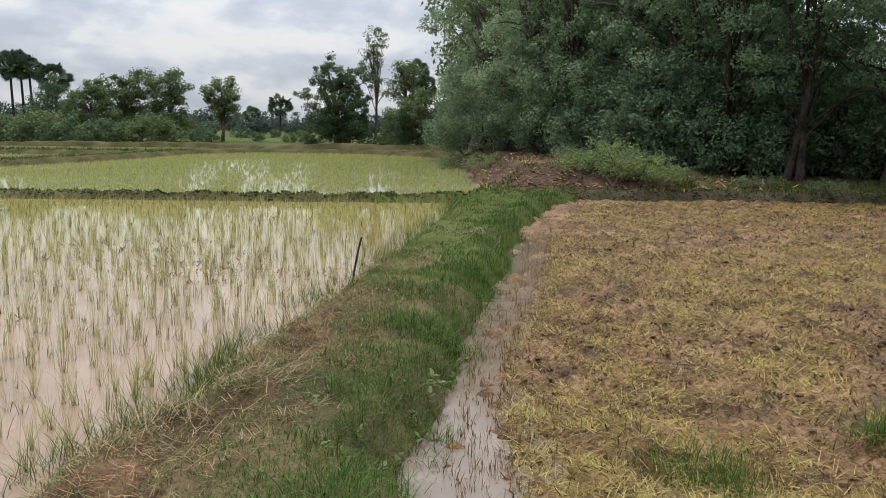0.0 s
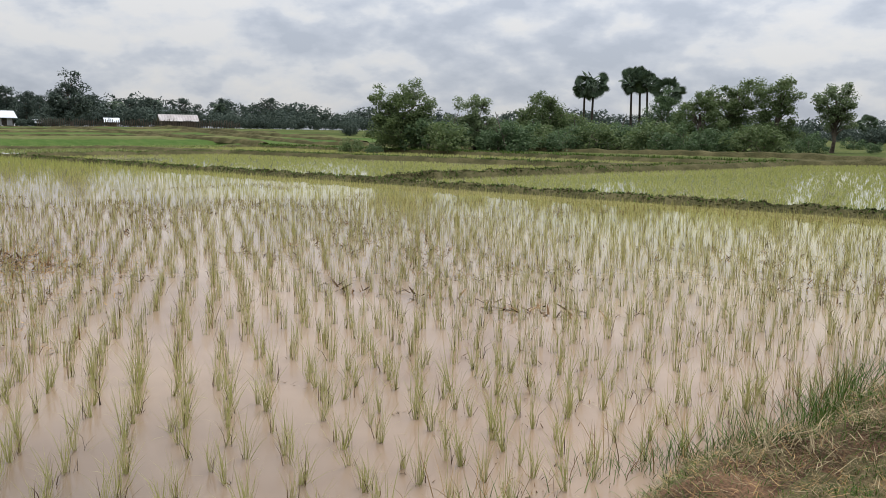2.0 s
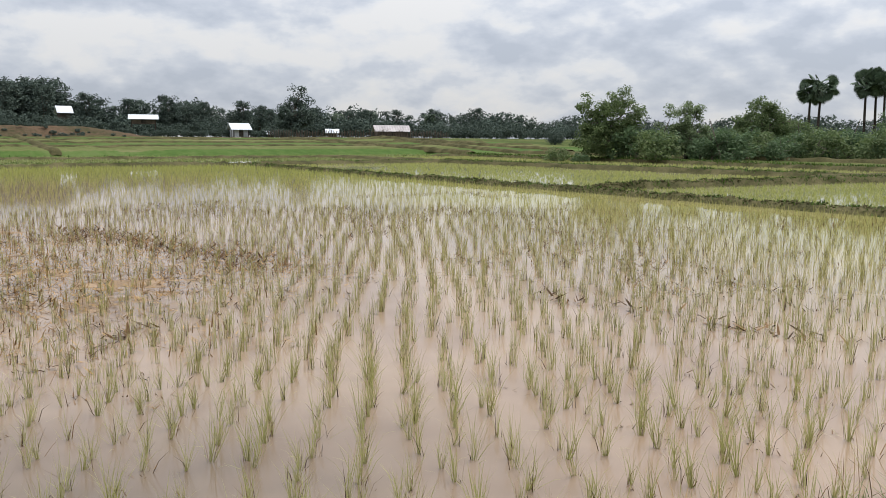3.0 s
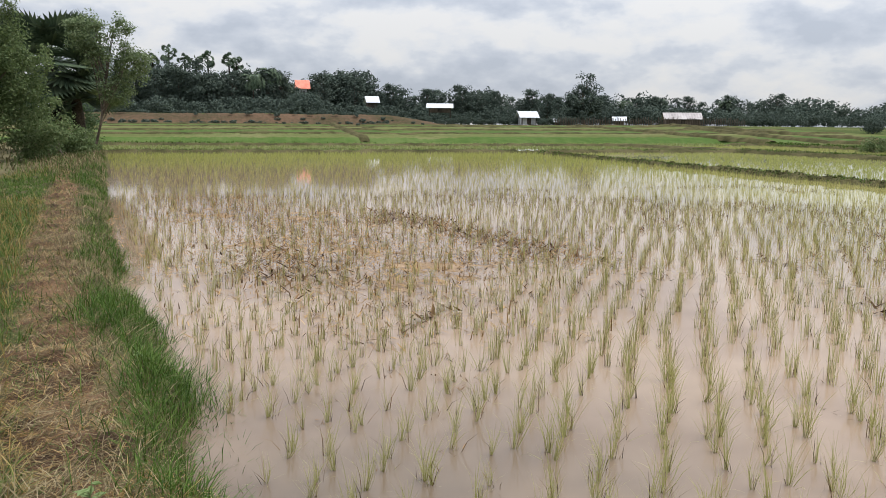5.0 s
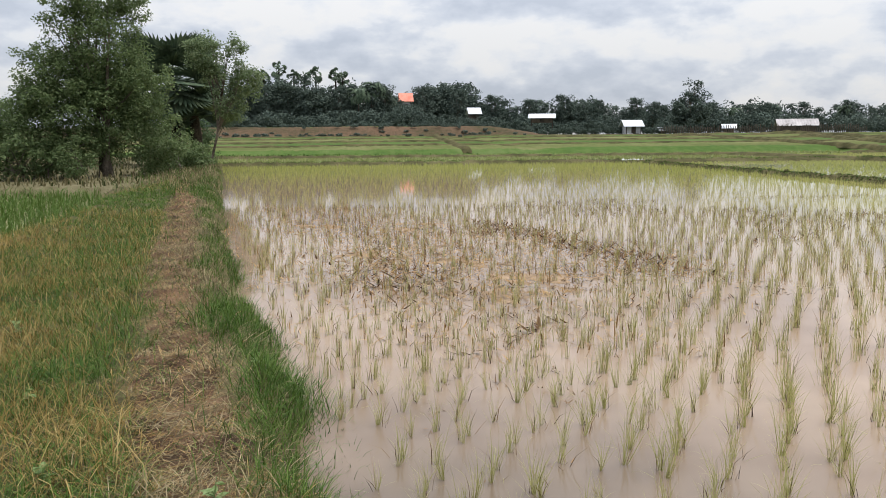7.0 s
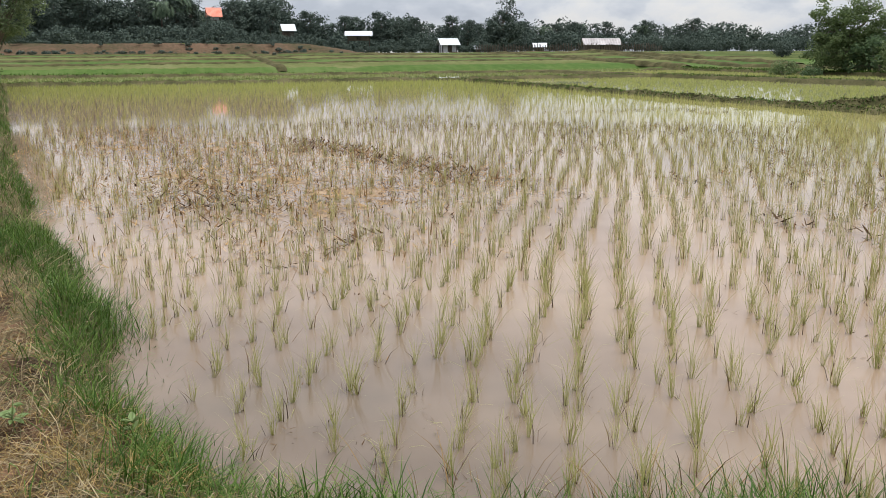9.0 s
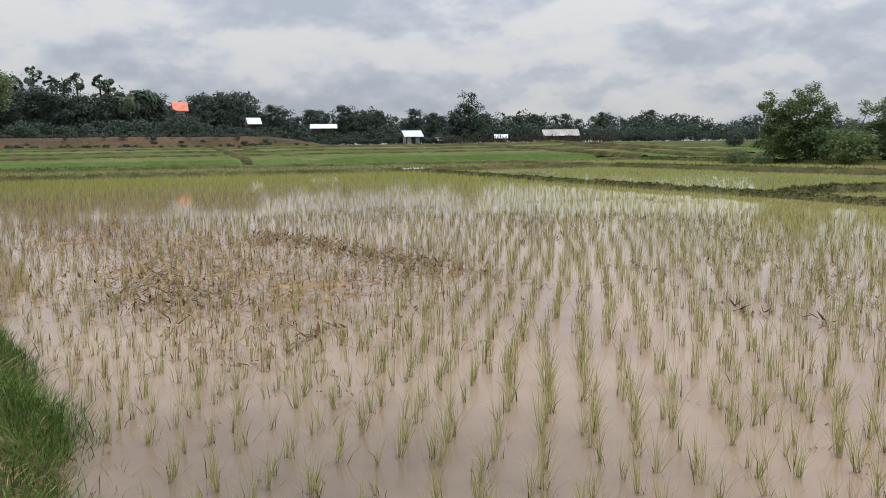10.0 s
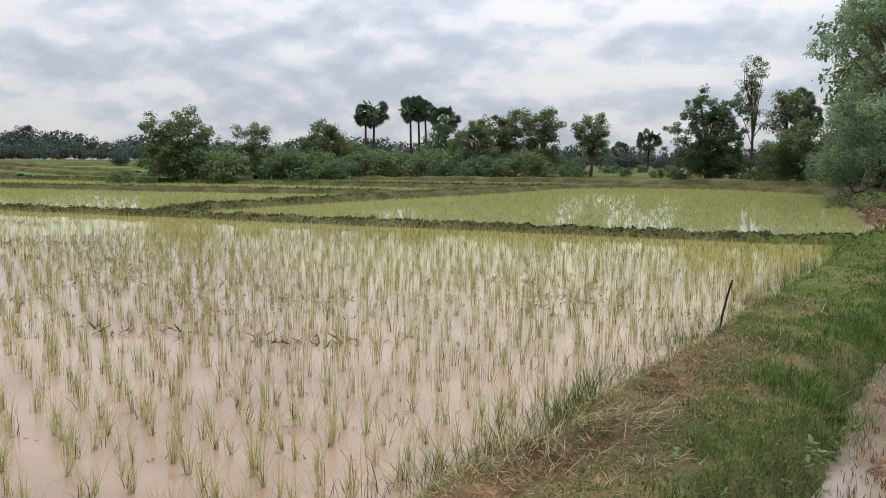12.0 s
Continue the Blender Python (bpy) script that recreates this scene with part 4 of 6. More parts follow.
def build_clods():
    """Small broken clods over the trampled mud."""
    rng = np.random.RandomState(12)
    x, y = scatter((0.2, 12.5, 2.0, 17.5), 230, rng)
    d = -outside(FR, x, y)
    keep = (d > 0.45) & (rng.uniform(0, 1, len(x)) < np.clip(6 / np.hypot(x, y), 0.3, 1)) & (wobble(x, y, 2.1, 67) > rng.uniform(-0.8, 0.6, len(x)))
    x, y = x[keep], y[keep]
    clod_mesh("mud_clods", x, y, mud_height(x, y) + 0.006, rng.uniform(0.006, 0.034, len(x)) * np.where(rng.uniform(0, 1, len(x)) < 0.05, 1.8, 1), MUD, "small broken clods of wet brown mud", "mud", rng)


def clod_mesh(name, x, y, z, r, mat, label, category, rng):
    """Many small angular lumps in one mesh."""
    n = len(x)
    unit = np.array([(1, 0, 0), (0.4, 0.9, 0.1), (-0.7, 0.6, 0), (-0.8, -0.5, 0.1), (0.3, -1, 0), (0.1, 0.1, 0.75), (0, 0, -0.6)])
    V = unit[None] * (r[:, None] * rng.uniform(0.6, 1.3, (n, 7)))[..., None]
    a = rng.uniform(0, 6.28, n)
    ca, sa = np.cos(a)[:, None], np.sin(a)[:, None]
    V = np.stack([V[..., 0] * ca - V[..., 1] * sa + x[:, None], V[..., 0] * sa + V[..., 1] * ca + y[:, None], V[..., 2] * 0.8 + z[:, None]], -1)
    b = (np.arange(n) * 7)[:, None, None]
    T = np.array([(i, (i + 1) % 5, 5) for i in range(5)] + [((i + 1) % 5, i, 6) for i in range(5)])
    me = raw_mesh(name, V.reshape(-1, 3), [(b + T[None]).reshape(-1, 3)], [mat])
    tagged(new(name, me), label, category, kind="stuff")


def cross_bund_clods():
    """Crumbled wet earth along the bunds between the paddies."""
    rng = np.random.RandomState(603)
    X, Y = [], []
    for (ax, ay), (bx, by), k in (((-45, 17.95), (0.8, 17.85), 4200), ((-18.4, 18.4), (-17.2, 29), 900), ((-17.2, 29), (-14.7, 47), 1000), ((-45, 31.9), (-19, 34), 1000), ((2.7, 17.8), (12, 18.0), 1200)):
        u = rng.uniform(0, 1, k)
        X.append(ax + u * (bx - ax) + rng.normal(0, 0.1, k)); Y.append(ay + u * (by - ay) + rng.normal(0, 0.17, k))
    x, y = np.concatenate(X), np.concatenate(Y)
    r = rng.uniform(0.015, 0.045, len(x)) * np.where(rng.uniform(0, 1, len(x)) < 0.06, 1.6, 1)
    clod_mesh("bund_clods", x, y, ground_height(x, y) + 0.005, r, OLIVE_BUND, "crumbled dark wet earth along the low bunds", "earth", rng)


def build_shoals():
    """Mud just breaking the water in the thin part of the paddy."""
    xs, ys = np.arange(-20.5, -5, 0.07), np.arange(-2.2, 5, 0.07)
    X, Y = np.meshgrid(xs, ys)
    core = np.clip(-outside(BARE, X, Y) + 0.5 * wobble(X, Y, 1.1, 31), -1, 0.9)
    Z = -0.036 + 0.03 * core + 0.014 * wobble(X, Y, 2.6, 64) + 0.012 * wobble(X, Y, 9, 65) + 0.01 * wobble(X, Y, 24, 66)
    nx, ny = len(xs), len(ys)
    i = (np.arange(ny - 1)[:, None] * nx + np.arange(nx - 1)).ravel()
    q = np.stack([i, i + 1, i + nx + 1, i + nx], 1)
    up = (Z.ravel()[q] > -0.012).any(1)
    q = q[up]
    used = np.unique(q)
    remap = np.zeros(nx * ny, int)
    remap[used] = np.arange(len(used))
    me = raw_mesh("mud_shoal", np.stack([X, Y, Z], -1).reshape(-1, 3)[used], [remap[q]], [SHOAL], None, True)
    tagged(new("mud_shoal", me), "flat sandy mud just breaking the paddy's water", "mud", kind="stuff")


# ---- trees ----
def tube(p, r, sides=6):
    """A tapered tube along the points p with radii r."""
    p, r = np.asarray(p, float), np.asarray(r, float)
    t = np.gradient(p, axis=0)
    t /= np.linalg.norm(t, axis=1)[:, None] + 1e-9
    ref = np.where(np.abs(t[:, :1]) > 0.9, [[0, 1.0, 0]], [[1.0, 0, 0]])
    a = np.cross(t, ref); a /= np.linalg.norm(a, axis=1)[:, None]
    b = np.cross(t, a)
    ang = np.arange(sides) * 2 * math.pi / sides
    V = p[:, None] + r[:, None, None] * (np.cos(ang)[None, :, None] * a[:, None] + np.sin(ang)[None, :, None] * b[:, None])
    n = len(p)
    i, j = np.meshgrid(np.arange(n - 1), np.arange(sides), indexing="ij")
    q = np.stack([i * sides + j, i * sides + (j + 1) % sides, (i + 1) * sides + (j + 1) % sides, (i + 1) * sides + j], -1).reshape(-1, 4)
    return V.reshape(-1, 3), [q]


def leaves(centres, radius, per, size, rng, flat=0.6):
    """Many small pointed leaves in clumps."""
    n = len(centres) * per
    v = rng.normal(0, 1, (n, 3))
    v /= np.linalg.norm(v, axis=1)[:, None]
    v *= (rng.uniform(0, 1, n) ** 0.45)[:, None]
    c = np.repeat(centres, per, 0) + v * np.repeat(np.broadcast_to(radius, len(centres)), per)[:, None] * np.array([1, 1, 0.75])
    up = rng.normal(0, flat, (n, 3)) + v * 0.7 + np.array([0, 0, 0.7])
    a = np.cross(up, rng.normal(0, 1, (n, 3)))
    a /= np.linalg.norm(a, axis=1)[:, None] + 1e-9
    b = np.cross(up, a)
    b /= np.linalg.norm(b, axis=1)[:, None] + 1e-9
    L = (size * rng.uniform(0.6, 1.25, n))[:, None]
    V = np.stack([c - a * L * 0.5, c + b * L * 0.24 - a * L * 0.05, c + a * L * 0.5, c - b * L * 0.24 - a * L * 0.05], 1).reshape(-1, 3)
    return V, [np.arange(n * 4).reshape(-1, 4)]


def tree(name, lobes, clumps, per, clump_r, leaf, bark, leaf_size, trunk_r, seed, label, stems=1, lean=(0, 0)):
    """lobes: ellipsoids (x, y, z, rx, ry, rz) of the crown in metres above the foot."""
    rng = np.random.RandomState(seed)
    clumps = int(clumps * 1.35)
    root = new(name)
    tagged(root, label, "tree")
    lobes = np.array(lobes, float)
    vol = lobes[:, 3] * lobes[:, 4] * lobes[:, 5]
    pick = rng.choice(len(lobes), clumps, p=vol / vol.sum())
    v = rng.normal(0, 1, (clumps, 3))
    v /= np.linalg.norm(v, axis=1)[:, None]
    v *= (rng.uniform(0.15, 1.0, clumps) ** 0.4)[:, None] * rng.uniform(0.85, 1.12, clumps)[:, None]
    c = lobes[pick, :3] + v * lobes[pick, 3:]
    c[:, 2] = np.maximum(c[:, 2], 0.15)
    top = max(l[2] for l in lobes)
    wood = []
    for s in range(stems):
        foot = np.array([rng.normal(0, 0.25), rng.normal(0, 0.25), -0.2]) if stems > 1 else np.array([0, 0, -0.2])
        head = np.array([lobes[:, 0].mean() + lean[0], lobes[:, 1].mean() + lean[1], top * 0.8]) + (rng.normal(0, 0.6, 3) * (stems > 1))
        k = 7
        u = np.linspace(0, 1, k)[:, None]
        line = foot + (head - foot) * u + np.stack([np.sin(u[:, 0] * 4 + s) * 0.12, np.cos(u[:, 0] * 3 + s) * 0.12, np.zeros(k)], 1) * top * 0.15
        wood.append(tube(line, trunk_r * np.linspace(1, 0.25, k) * np.array([1.35] + [1] * (k - 1)), 8))
        for i in rng.choice(clumps, max(3, min(26, clumps // 3) // stems), replace=False):
            t0 = rng.uniform(0.35, 0.9)
            j = np.array([np.interp(t0, u[:, 0], line[:, a]) for a in range(3)])
            if c[i, 2] < j[2]:
                j = np.array([np.interp(max(0.2, c[i, 2] / max(top, 0.1) * 0.6), u[:, 0], line[:, a]) for a in range(3)])
            m = (j + c[i]) / 2 + rng.normal(0, 0.12, 3) + np.array([0, 0, 0.12 * np.linalg.norm(c[i] - j)])
            wood.append(tube([j, m, c[i]], [trunk_r * 0.4 * (1 - 0.6 * t0) + 0.01, trunk_r * 0.18 + 0.006, 0.006], 5))
    V, F = join(wood)
    part("trunk", raw_mesh("trunk", V, F, [bark], None, True), root)
    r = clump_r * rng.uniform(0.6, 1.3, clumps)
    V, F = leaves(c, r, per, leaf_size, rng)
    part("crown", raw_mesh("crown", V, F, [leaf]), root)
    return root


def fan_leaf(rng, reach, blade_r, el, az, base, turn=1.3):
    """One palm fan: a stalk and a pleated fan of pointed segments."""
    d = np.array([math.cos(az) * math.cos(el), math.sin(az) * math.cos(el), math.sin(el)])
    side = np.array([-math.sin(az), math.cos(az), 0])
    up = np.cross(d, side)
    roll = rng.uniform(-turn, turn)
    side = side * math.cos(roll) + up * math.sin(roll)
    tip = base + d * reach
    up = np.cross(d, side)
    segs = 24
    a = np.linspace(-1.9, 1.9, segs + 1)
    V, Q = [], []
    sag = rng.uniform(0.05, 0.3)
    for i in range(segs):
        m = (a[i] + a[i + 1]) / 2
        for q, rr in ((a[i], 0.66), (m, 1.0), (a[i + 1], 0.66)):
            ray = d * math.cos(q) + side * math.sin(q)
            V.append(tip + ray * blade_r * rr + up * (0.06 * blade_r * (1 if q == m else 0)) - np.array([0, 0, sag * blade_r * rr * rr]))
        V.append(tip)
        Q.append([4 * i + 3, 4 * i, 4 * i + 1, 4 * i + 2])
    st = tube([base, (base + tip) / 2 + np.array([0, 0, 0.03]), tip], [0.05, 0.03, 0.02], 4)
    return join([(np.array(V), [np.array(Q)]), st])


def fan_palm(H, crown_r, fronds, trunk_r, seed, label, split=False, trunk_from=0.0):
    rng = np.random.RandomState(seed)
    root = tagged(new("fan_palm"), label, "palm tree")
    k = 8
    u = np.linspace(0, 1, k)
    line = np.stack([0.15 * np.sin(2 * u), 0.12 * np.cos(2.4 * u), -0.2 + (H + 0.2) * u], 1)
    V, F = tube(line, trunk_r * np.linspace(1.25, 0.8, k), 9)
    part("trunk", raw_mesh("trunk", V, F, [PALM_BARK], None, True), root)
    got = []
    for i in range(fronds):
        el = math.asin(rng.uniform(-1.0, 1.0)) if not split else rng.uniform(-0.6, 1.0)
        az = i * 2.4 + rng.uniform(-0.3, 0.3)
        got.append(fan_leaf(rng, crown_r * (rng.uniform(0.4, 0.6) if split else rng.uniform(0.5, 0.72)), crown_r * (rng.uniform(0.46, 0.58) if split else rng.uniform(0.40, 0.50)), el, az, line[-1] + np.array([0, 0, rng.uniform(-0.3, 0.1) * crown_r * 0.5]), 0.6 if split else 1.3))
    if split:
        for g in got:
            part("frond", raw_mesh("frond", g[0], g[1], [PALM_LEAF]), root)
    else:
        V, F = join(got)
        part("crown", raw_mesh("crown", V, F, [PALM_LEAF]), root)
    return root


def feather_palm(H, crown_r, fronds, seed, label):
    """Coconut palm: arching feather fronds."""
    rng = np.random.RandomState(seed)
    root = tagged(new("coconut_palm"), label, "palm tree")
    u = np.linspace(0, 1, 7)
    line = np.stack([0.5 * u * u, 0.2 * u, -0.2 + (H + 0.2) * u], 1)
    V, F = tube(line, 0.18 * np.linspace(1.3, 0.8, 7), 7)
    part("trunk", raw_mesh("trunk", V, F, [BARK], None, True), root)
    V, Q = [], []
    for i in range(fronds):
        az, el = i * 2.4 + rng.uniform(-0.3, 0.3), rng.uniform(0.0, 1.2)
        d = np.array([math.cos(az), math.sin(az), 0])
        s = np.array([-math.sin(az), math.cos(az), 0])
        rib = [line[-1]]
        for k in range(8):
            e = el - k * 0.27
            rib.append(rib[-1] + crown_r / 7 * (d * math.cos(e) + np.array([0, 0, math.sin(e)])))
        for k in range(1, 8):
            for sg in (-1, 1):
                for o in (0.0, 0.5):
                    a = rib[k] + (rib[k + 1] - rib[k]) * o
                    L = crown_r * 0.26 * (1 - abs(k - 4) / 6)
                    tipp = a + s * sg * L + (rib[k + 1] - rib[k]) * 0.8 - np.array([0, 0, L * 0.5])
                    m = (a + tipp) / 2
                    w = (rib[k + 1] - rib[k]) * 0.3
                    b = len(V)
                    V += [a, m - w, tipp, m + w]
                    Q.append([b, b + 1, b + 2, b + 3])
    part("crown", raw_mesh("crown", np.array(V), [np.array(Q)], [PALM_LEAF]), root)
    return root


def polar(az, D):
    return -math.sin(radians(az)) * D, math.cos(radians(az)) * D


def stand(ob, az, D, turn=0.0, s=1.0, dz=0.0):
    x, y = polar(az, D)
    z = float(ground_height(np.array([x]), np.array([y]))[0])
    ob.matrix_basis = pose(x, y, z + dz, 0, 0, turn) @ Matrix.Diagonal((s, s, s, 1))
    return ob


def build_mid_trees():
    """Trees and palms that stand singly behind the paddies."""
    far = "standing behind the paddies"
    stand(tree("tree", [(0.5, 0, 3.2, 2.0, 1.7, 1.6), (-1.7, 0.2, 4.2, 0.7, 0.7, 1.0), (0.9, 0, 4.6, 1.2, 1.0, 0.8), (0, 0, 1.4, 2.7, 2.0, 1.3), (-1.3, 0, 2.6, 1.1, 1.0, 1.2)], 150, 96, 0.55, LEAF_MID, BARK, 0.207, 0.22, 101, "bushy dark green tree with a trailing creeper side"), 43.4, 64, 44)
    stand(tree("tree", [(-0.5, 0, 2.8, 1.7, 1.4, 1.3), (0.6, 0, 1.7, 1.9, 1.5, 1.2), (0.2, 0, 3.6, 1.1, 1, 0.7), (0.9, 0, 0.9, 2.2, 1.6, 0.9)], 110, 80, 0.45, LEAF_LIGHT, BARK, 0.192, 0.16, 102, "open light green tree with feathery twigs"), 38.3, 64, 38)
    stand(tree("tree", [(0, 0, 2.2, 2.6, 2.0, 1.6), (-0.4, 0, 3.7, 1.2, 1.0, 0.8), (2.1, 0, 1.6, 1.8, 1.5, 1.3), (-2.3, 0, 1.3, 1.5, 1.2, 1.1)], 150, 88, 0.5, LEAF_MID, BARK, 0.192, 0.2, 103, "rounded green tree with dense low branches"), 33.4, 69, 33)
    for az, D, H, cr, sd in ((30.15, 128, 9.0, 2.2, 111), (30.7, 130, 8.4, 2.0, 112), (27.55, 130, 9.6, 2.0, 113), (27.0, 132, 9.9, 2.1, 114), (26.55, 129, 9.2, 1.9, 115), (25.2, 118, 7.3, 2.2, 116), (11.2, 140, 4.9, 2.0, 117), (13.1, 160, 3.6, 1.7, 118), (1.1, 84, 5.6, 1.3, 119), (1.9, 90, 7.3, 1.8, 120)):
        stand(fan_palm(H, cr * 1.02, 48, 0.17, sd, "tall sugar palm with a round dark crown on a bare trunk"), az, D, sd * 37)
    stand(tree("tree", [(0, 0, 3.4, 2.3, 2.0, 3.2), (1.6, 0, 2.4, 1.5, 1.5, 2.2)], 90, 96, 0.6, LEAF_DARK, BARK, 0.222, 0.2, 104, "dark leafy tree below the palms"), 25.4, 105, 10)
    stand(tree("tree", [(0, 0, 2.1, 1.9, 1.5, 1.7), (0.3, 0, 3.5, 1.0, 0.9, 0.9), (0, 0, 0.9, 2.2, 1.7, 0.9)], 130, 96, 0.45, LEAF_MID, BARK, 0.178, 0.2, 105, "dense dark green bushy tree"), 23.1, 65, 23)
    stand(tree("tree", [(-0.9, 0, 4.3, 1.6, 1.4, 1.0), (1.2, 0, 4.5, 1.5, 1.3, 1.1), (0, 0, 3.0, 2.0, 1.5, 1.2), (0, 0, 1.5, 1.9, 1.5, 1.3)], 130, 96, 0.5, LEAF_MID, BARK, 0.192, 0.25, 106, "broad green tree with an open crown"), 20.9, 70, 20, 1.0)
    stand(tree("tree", [(0.2, 0, 4.5, 1.5, 1.4, 1.1), (0.1, 0, 2.6, 1.4, 1.2, 1.9), (0.2, 0, 1.2, 1.7, 1.4, 1.1)], 110, 96, 0.5, LEAF_MID, BARK, 0.192, 0.25, 107, "tall green tree with dark hanging foliage"), 18.4, 68, 18)
    stand(tree("tree", [(0, 0, 3.7, 1.55, 1.4, 1.5), (0.4, 0, 2.4, 1.2, 1.2, 0.8)], 75, 88, 0.42, LEAF_LIGHT, BARK, 0.178, 0.17, 108, "light green round-crowned tree on a slim trunk"), 14.95, 68, 15)
    stand(tree("tree", [(0, 0, 2.9, 2.5, 2.0, 2.0), (-0.5, 0, 4.9, 1.4, 1.2, 1.1), (-0.8, 0, 5.7, 0.6, 0.6, 0.7), (1.5, 0, 4.5, 1.3, 1.1, 1.1), (0.3, 0, 1.3, 2.5, 1.8, 1.2), (-2.5, 0, 3.6, 0.6, 0.6, 0.35)], 240, 102, 0.38, LEAF_DARK, BARK, 0.163, 0.25, 109, "tall dense dark green tree at the paddy's edge"), 7.1, 60, 7)
    stand(tree("tree", [(0.1, 0, 8.0, 0.85, 0.8, 1.3), (-0.3, 0, 6.0, 0.9, 0.8, 1.3), (0.2, 0, 4.4, 0.8, 0.7, 0.8)], 60, 54, 0.4, LEAF_MID, BARK, 0.148, 0.13, 110, "slender tall tree with a sparse airy crown"), 4.55, 64, 4)
    stand(tree("tree", [(0, 0, 5.6, 1.0, 0.9, 0.8), (-0.8, 0, 4.2, 1.0, 0.9, 1.1), (0.7, 0, 3.3, 0.8, 0.8, 1.0)], 55, 64, 0.42, LEAF_MID, BARK, 0.163, 0.16, 121, "ragged green tree with gaps in its crown"), 2.3, 62, 2)
    stand(tree("tree", [(0, 0, 2.2, 1.8, 1.5, 1.8), (1.4, 0, 1.6, 1.5, 1.3, 1.4), (-1.3, 0, 1.5, 1.2, 1.2, 1.4)], 130, 80, 0.45, LEAF_MID, BARK, 0.163, 0.14, 122, "low bushy tree beside the wood"), 1.6, 54, 2)
    # low bushes on the bank behind the paddies
    rng = np.random.RandomState(77)
    kinds = [tree("bush", [(0, 0, 0.6, 1.2, 1.0, 0.6), (0.7, 0.2, 0.5, 0.8, 0.8, 0.5), (-0.8, 0, 0.5, 0.7, 0.7, 0.45)], 26, 64, 0.35, m, BARK, 0.148, 0.04, 130 + i, "low green scrub bush on the bank", stems=3) for i, m in enumerate((LEAF_MID, LEAF_DARK, LEAF_DARK))]
    for b in kinds:
        tagged(b, category="bush", group="scrub on the bank")
    spots = [(az, D) for az, D in ((47, 62), (45.2, 61), (41, 62), (40, 60), (36.6, 62), (35.4, 60), (34.3, 64), (32.2, 62), (31, 66), (29.8, 63), (28.4, 66), (27, 64), (25.8, 62), (24.2, 60), (21.9, 62), (19.4, 61), (16.4, 64), (12.6, 70), (10.4, 66), (8.8, 60), (5.9, 59), (3.9, 60), (13.8, 90), (11.5, 95), (9.6, 92), (16.8, 98), (20, 96), (40.6, 65), (37.2, 66), (35.0, 67), (31.6, 68), (30.4, 69), (28.9, 70), (26.4, 69), (24.9, 67), (22.4, 68), (19.8, 67), (2.6, 58), (0.6, 57))]
    for i, (az, D) in enumerate(spots):
        b = kinds[i] if i < 3 else copy_thing(kinds[i % 3], Matrix())
        stand(b, az, D, rng.uniform(0, 360), rng.uniform(1.3, 2.1) if 16 < az < 42 and i != 16 else rng.uniform(0.6, 1.1))


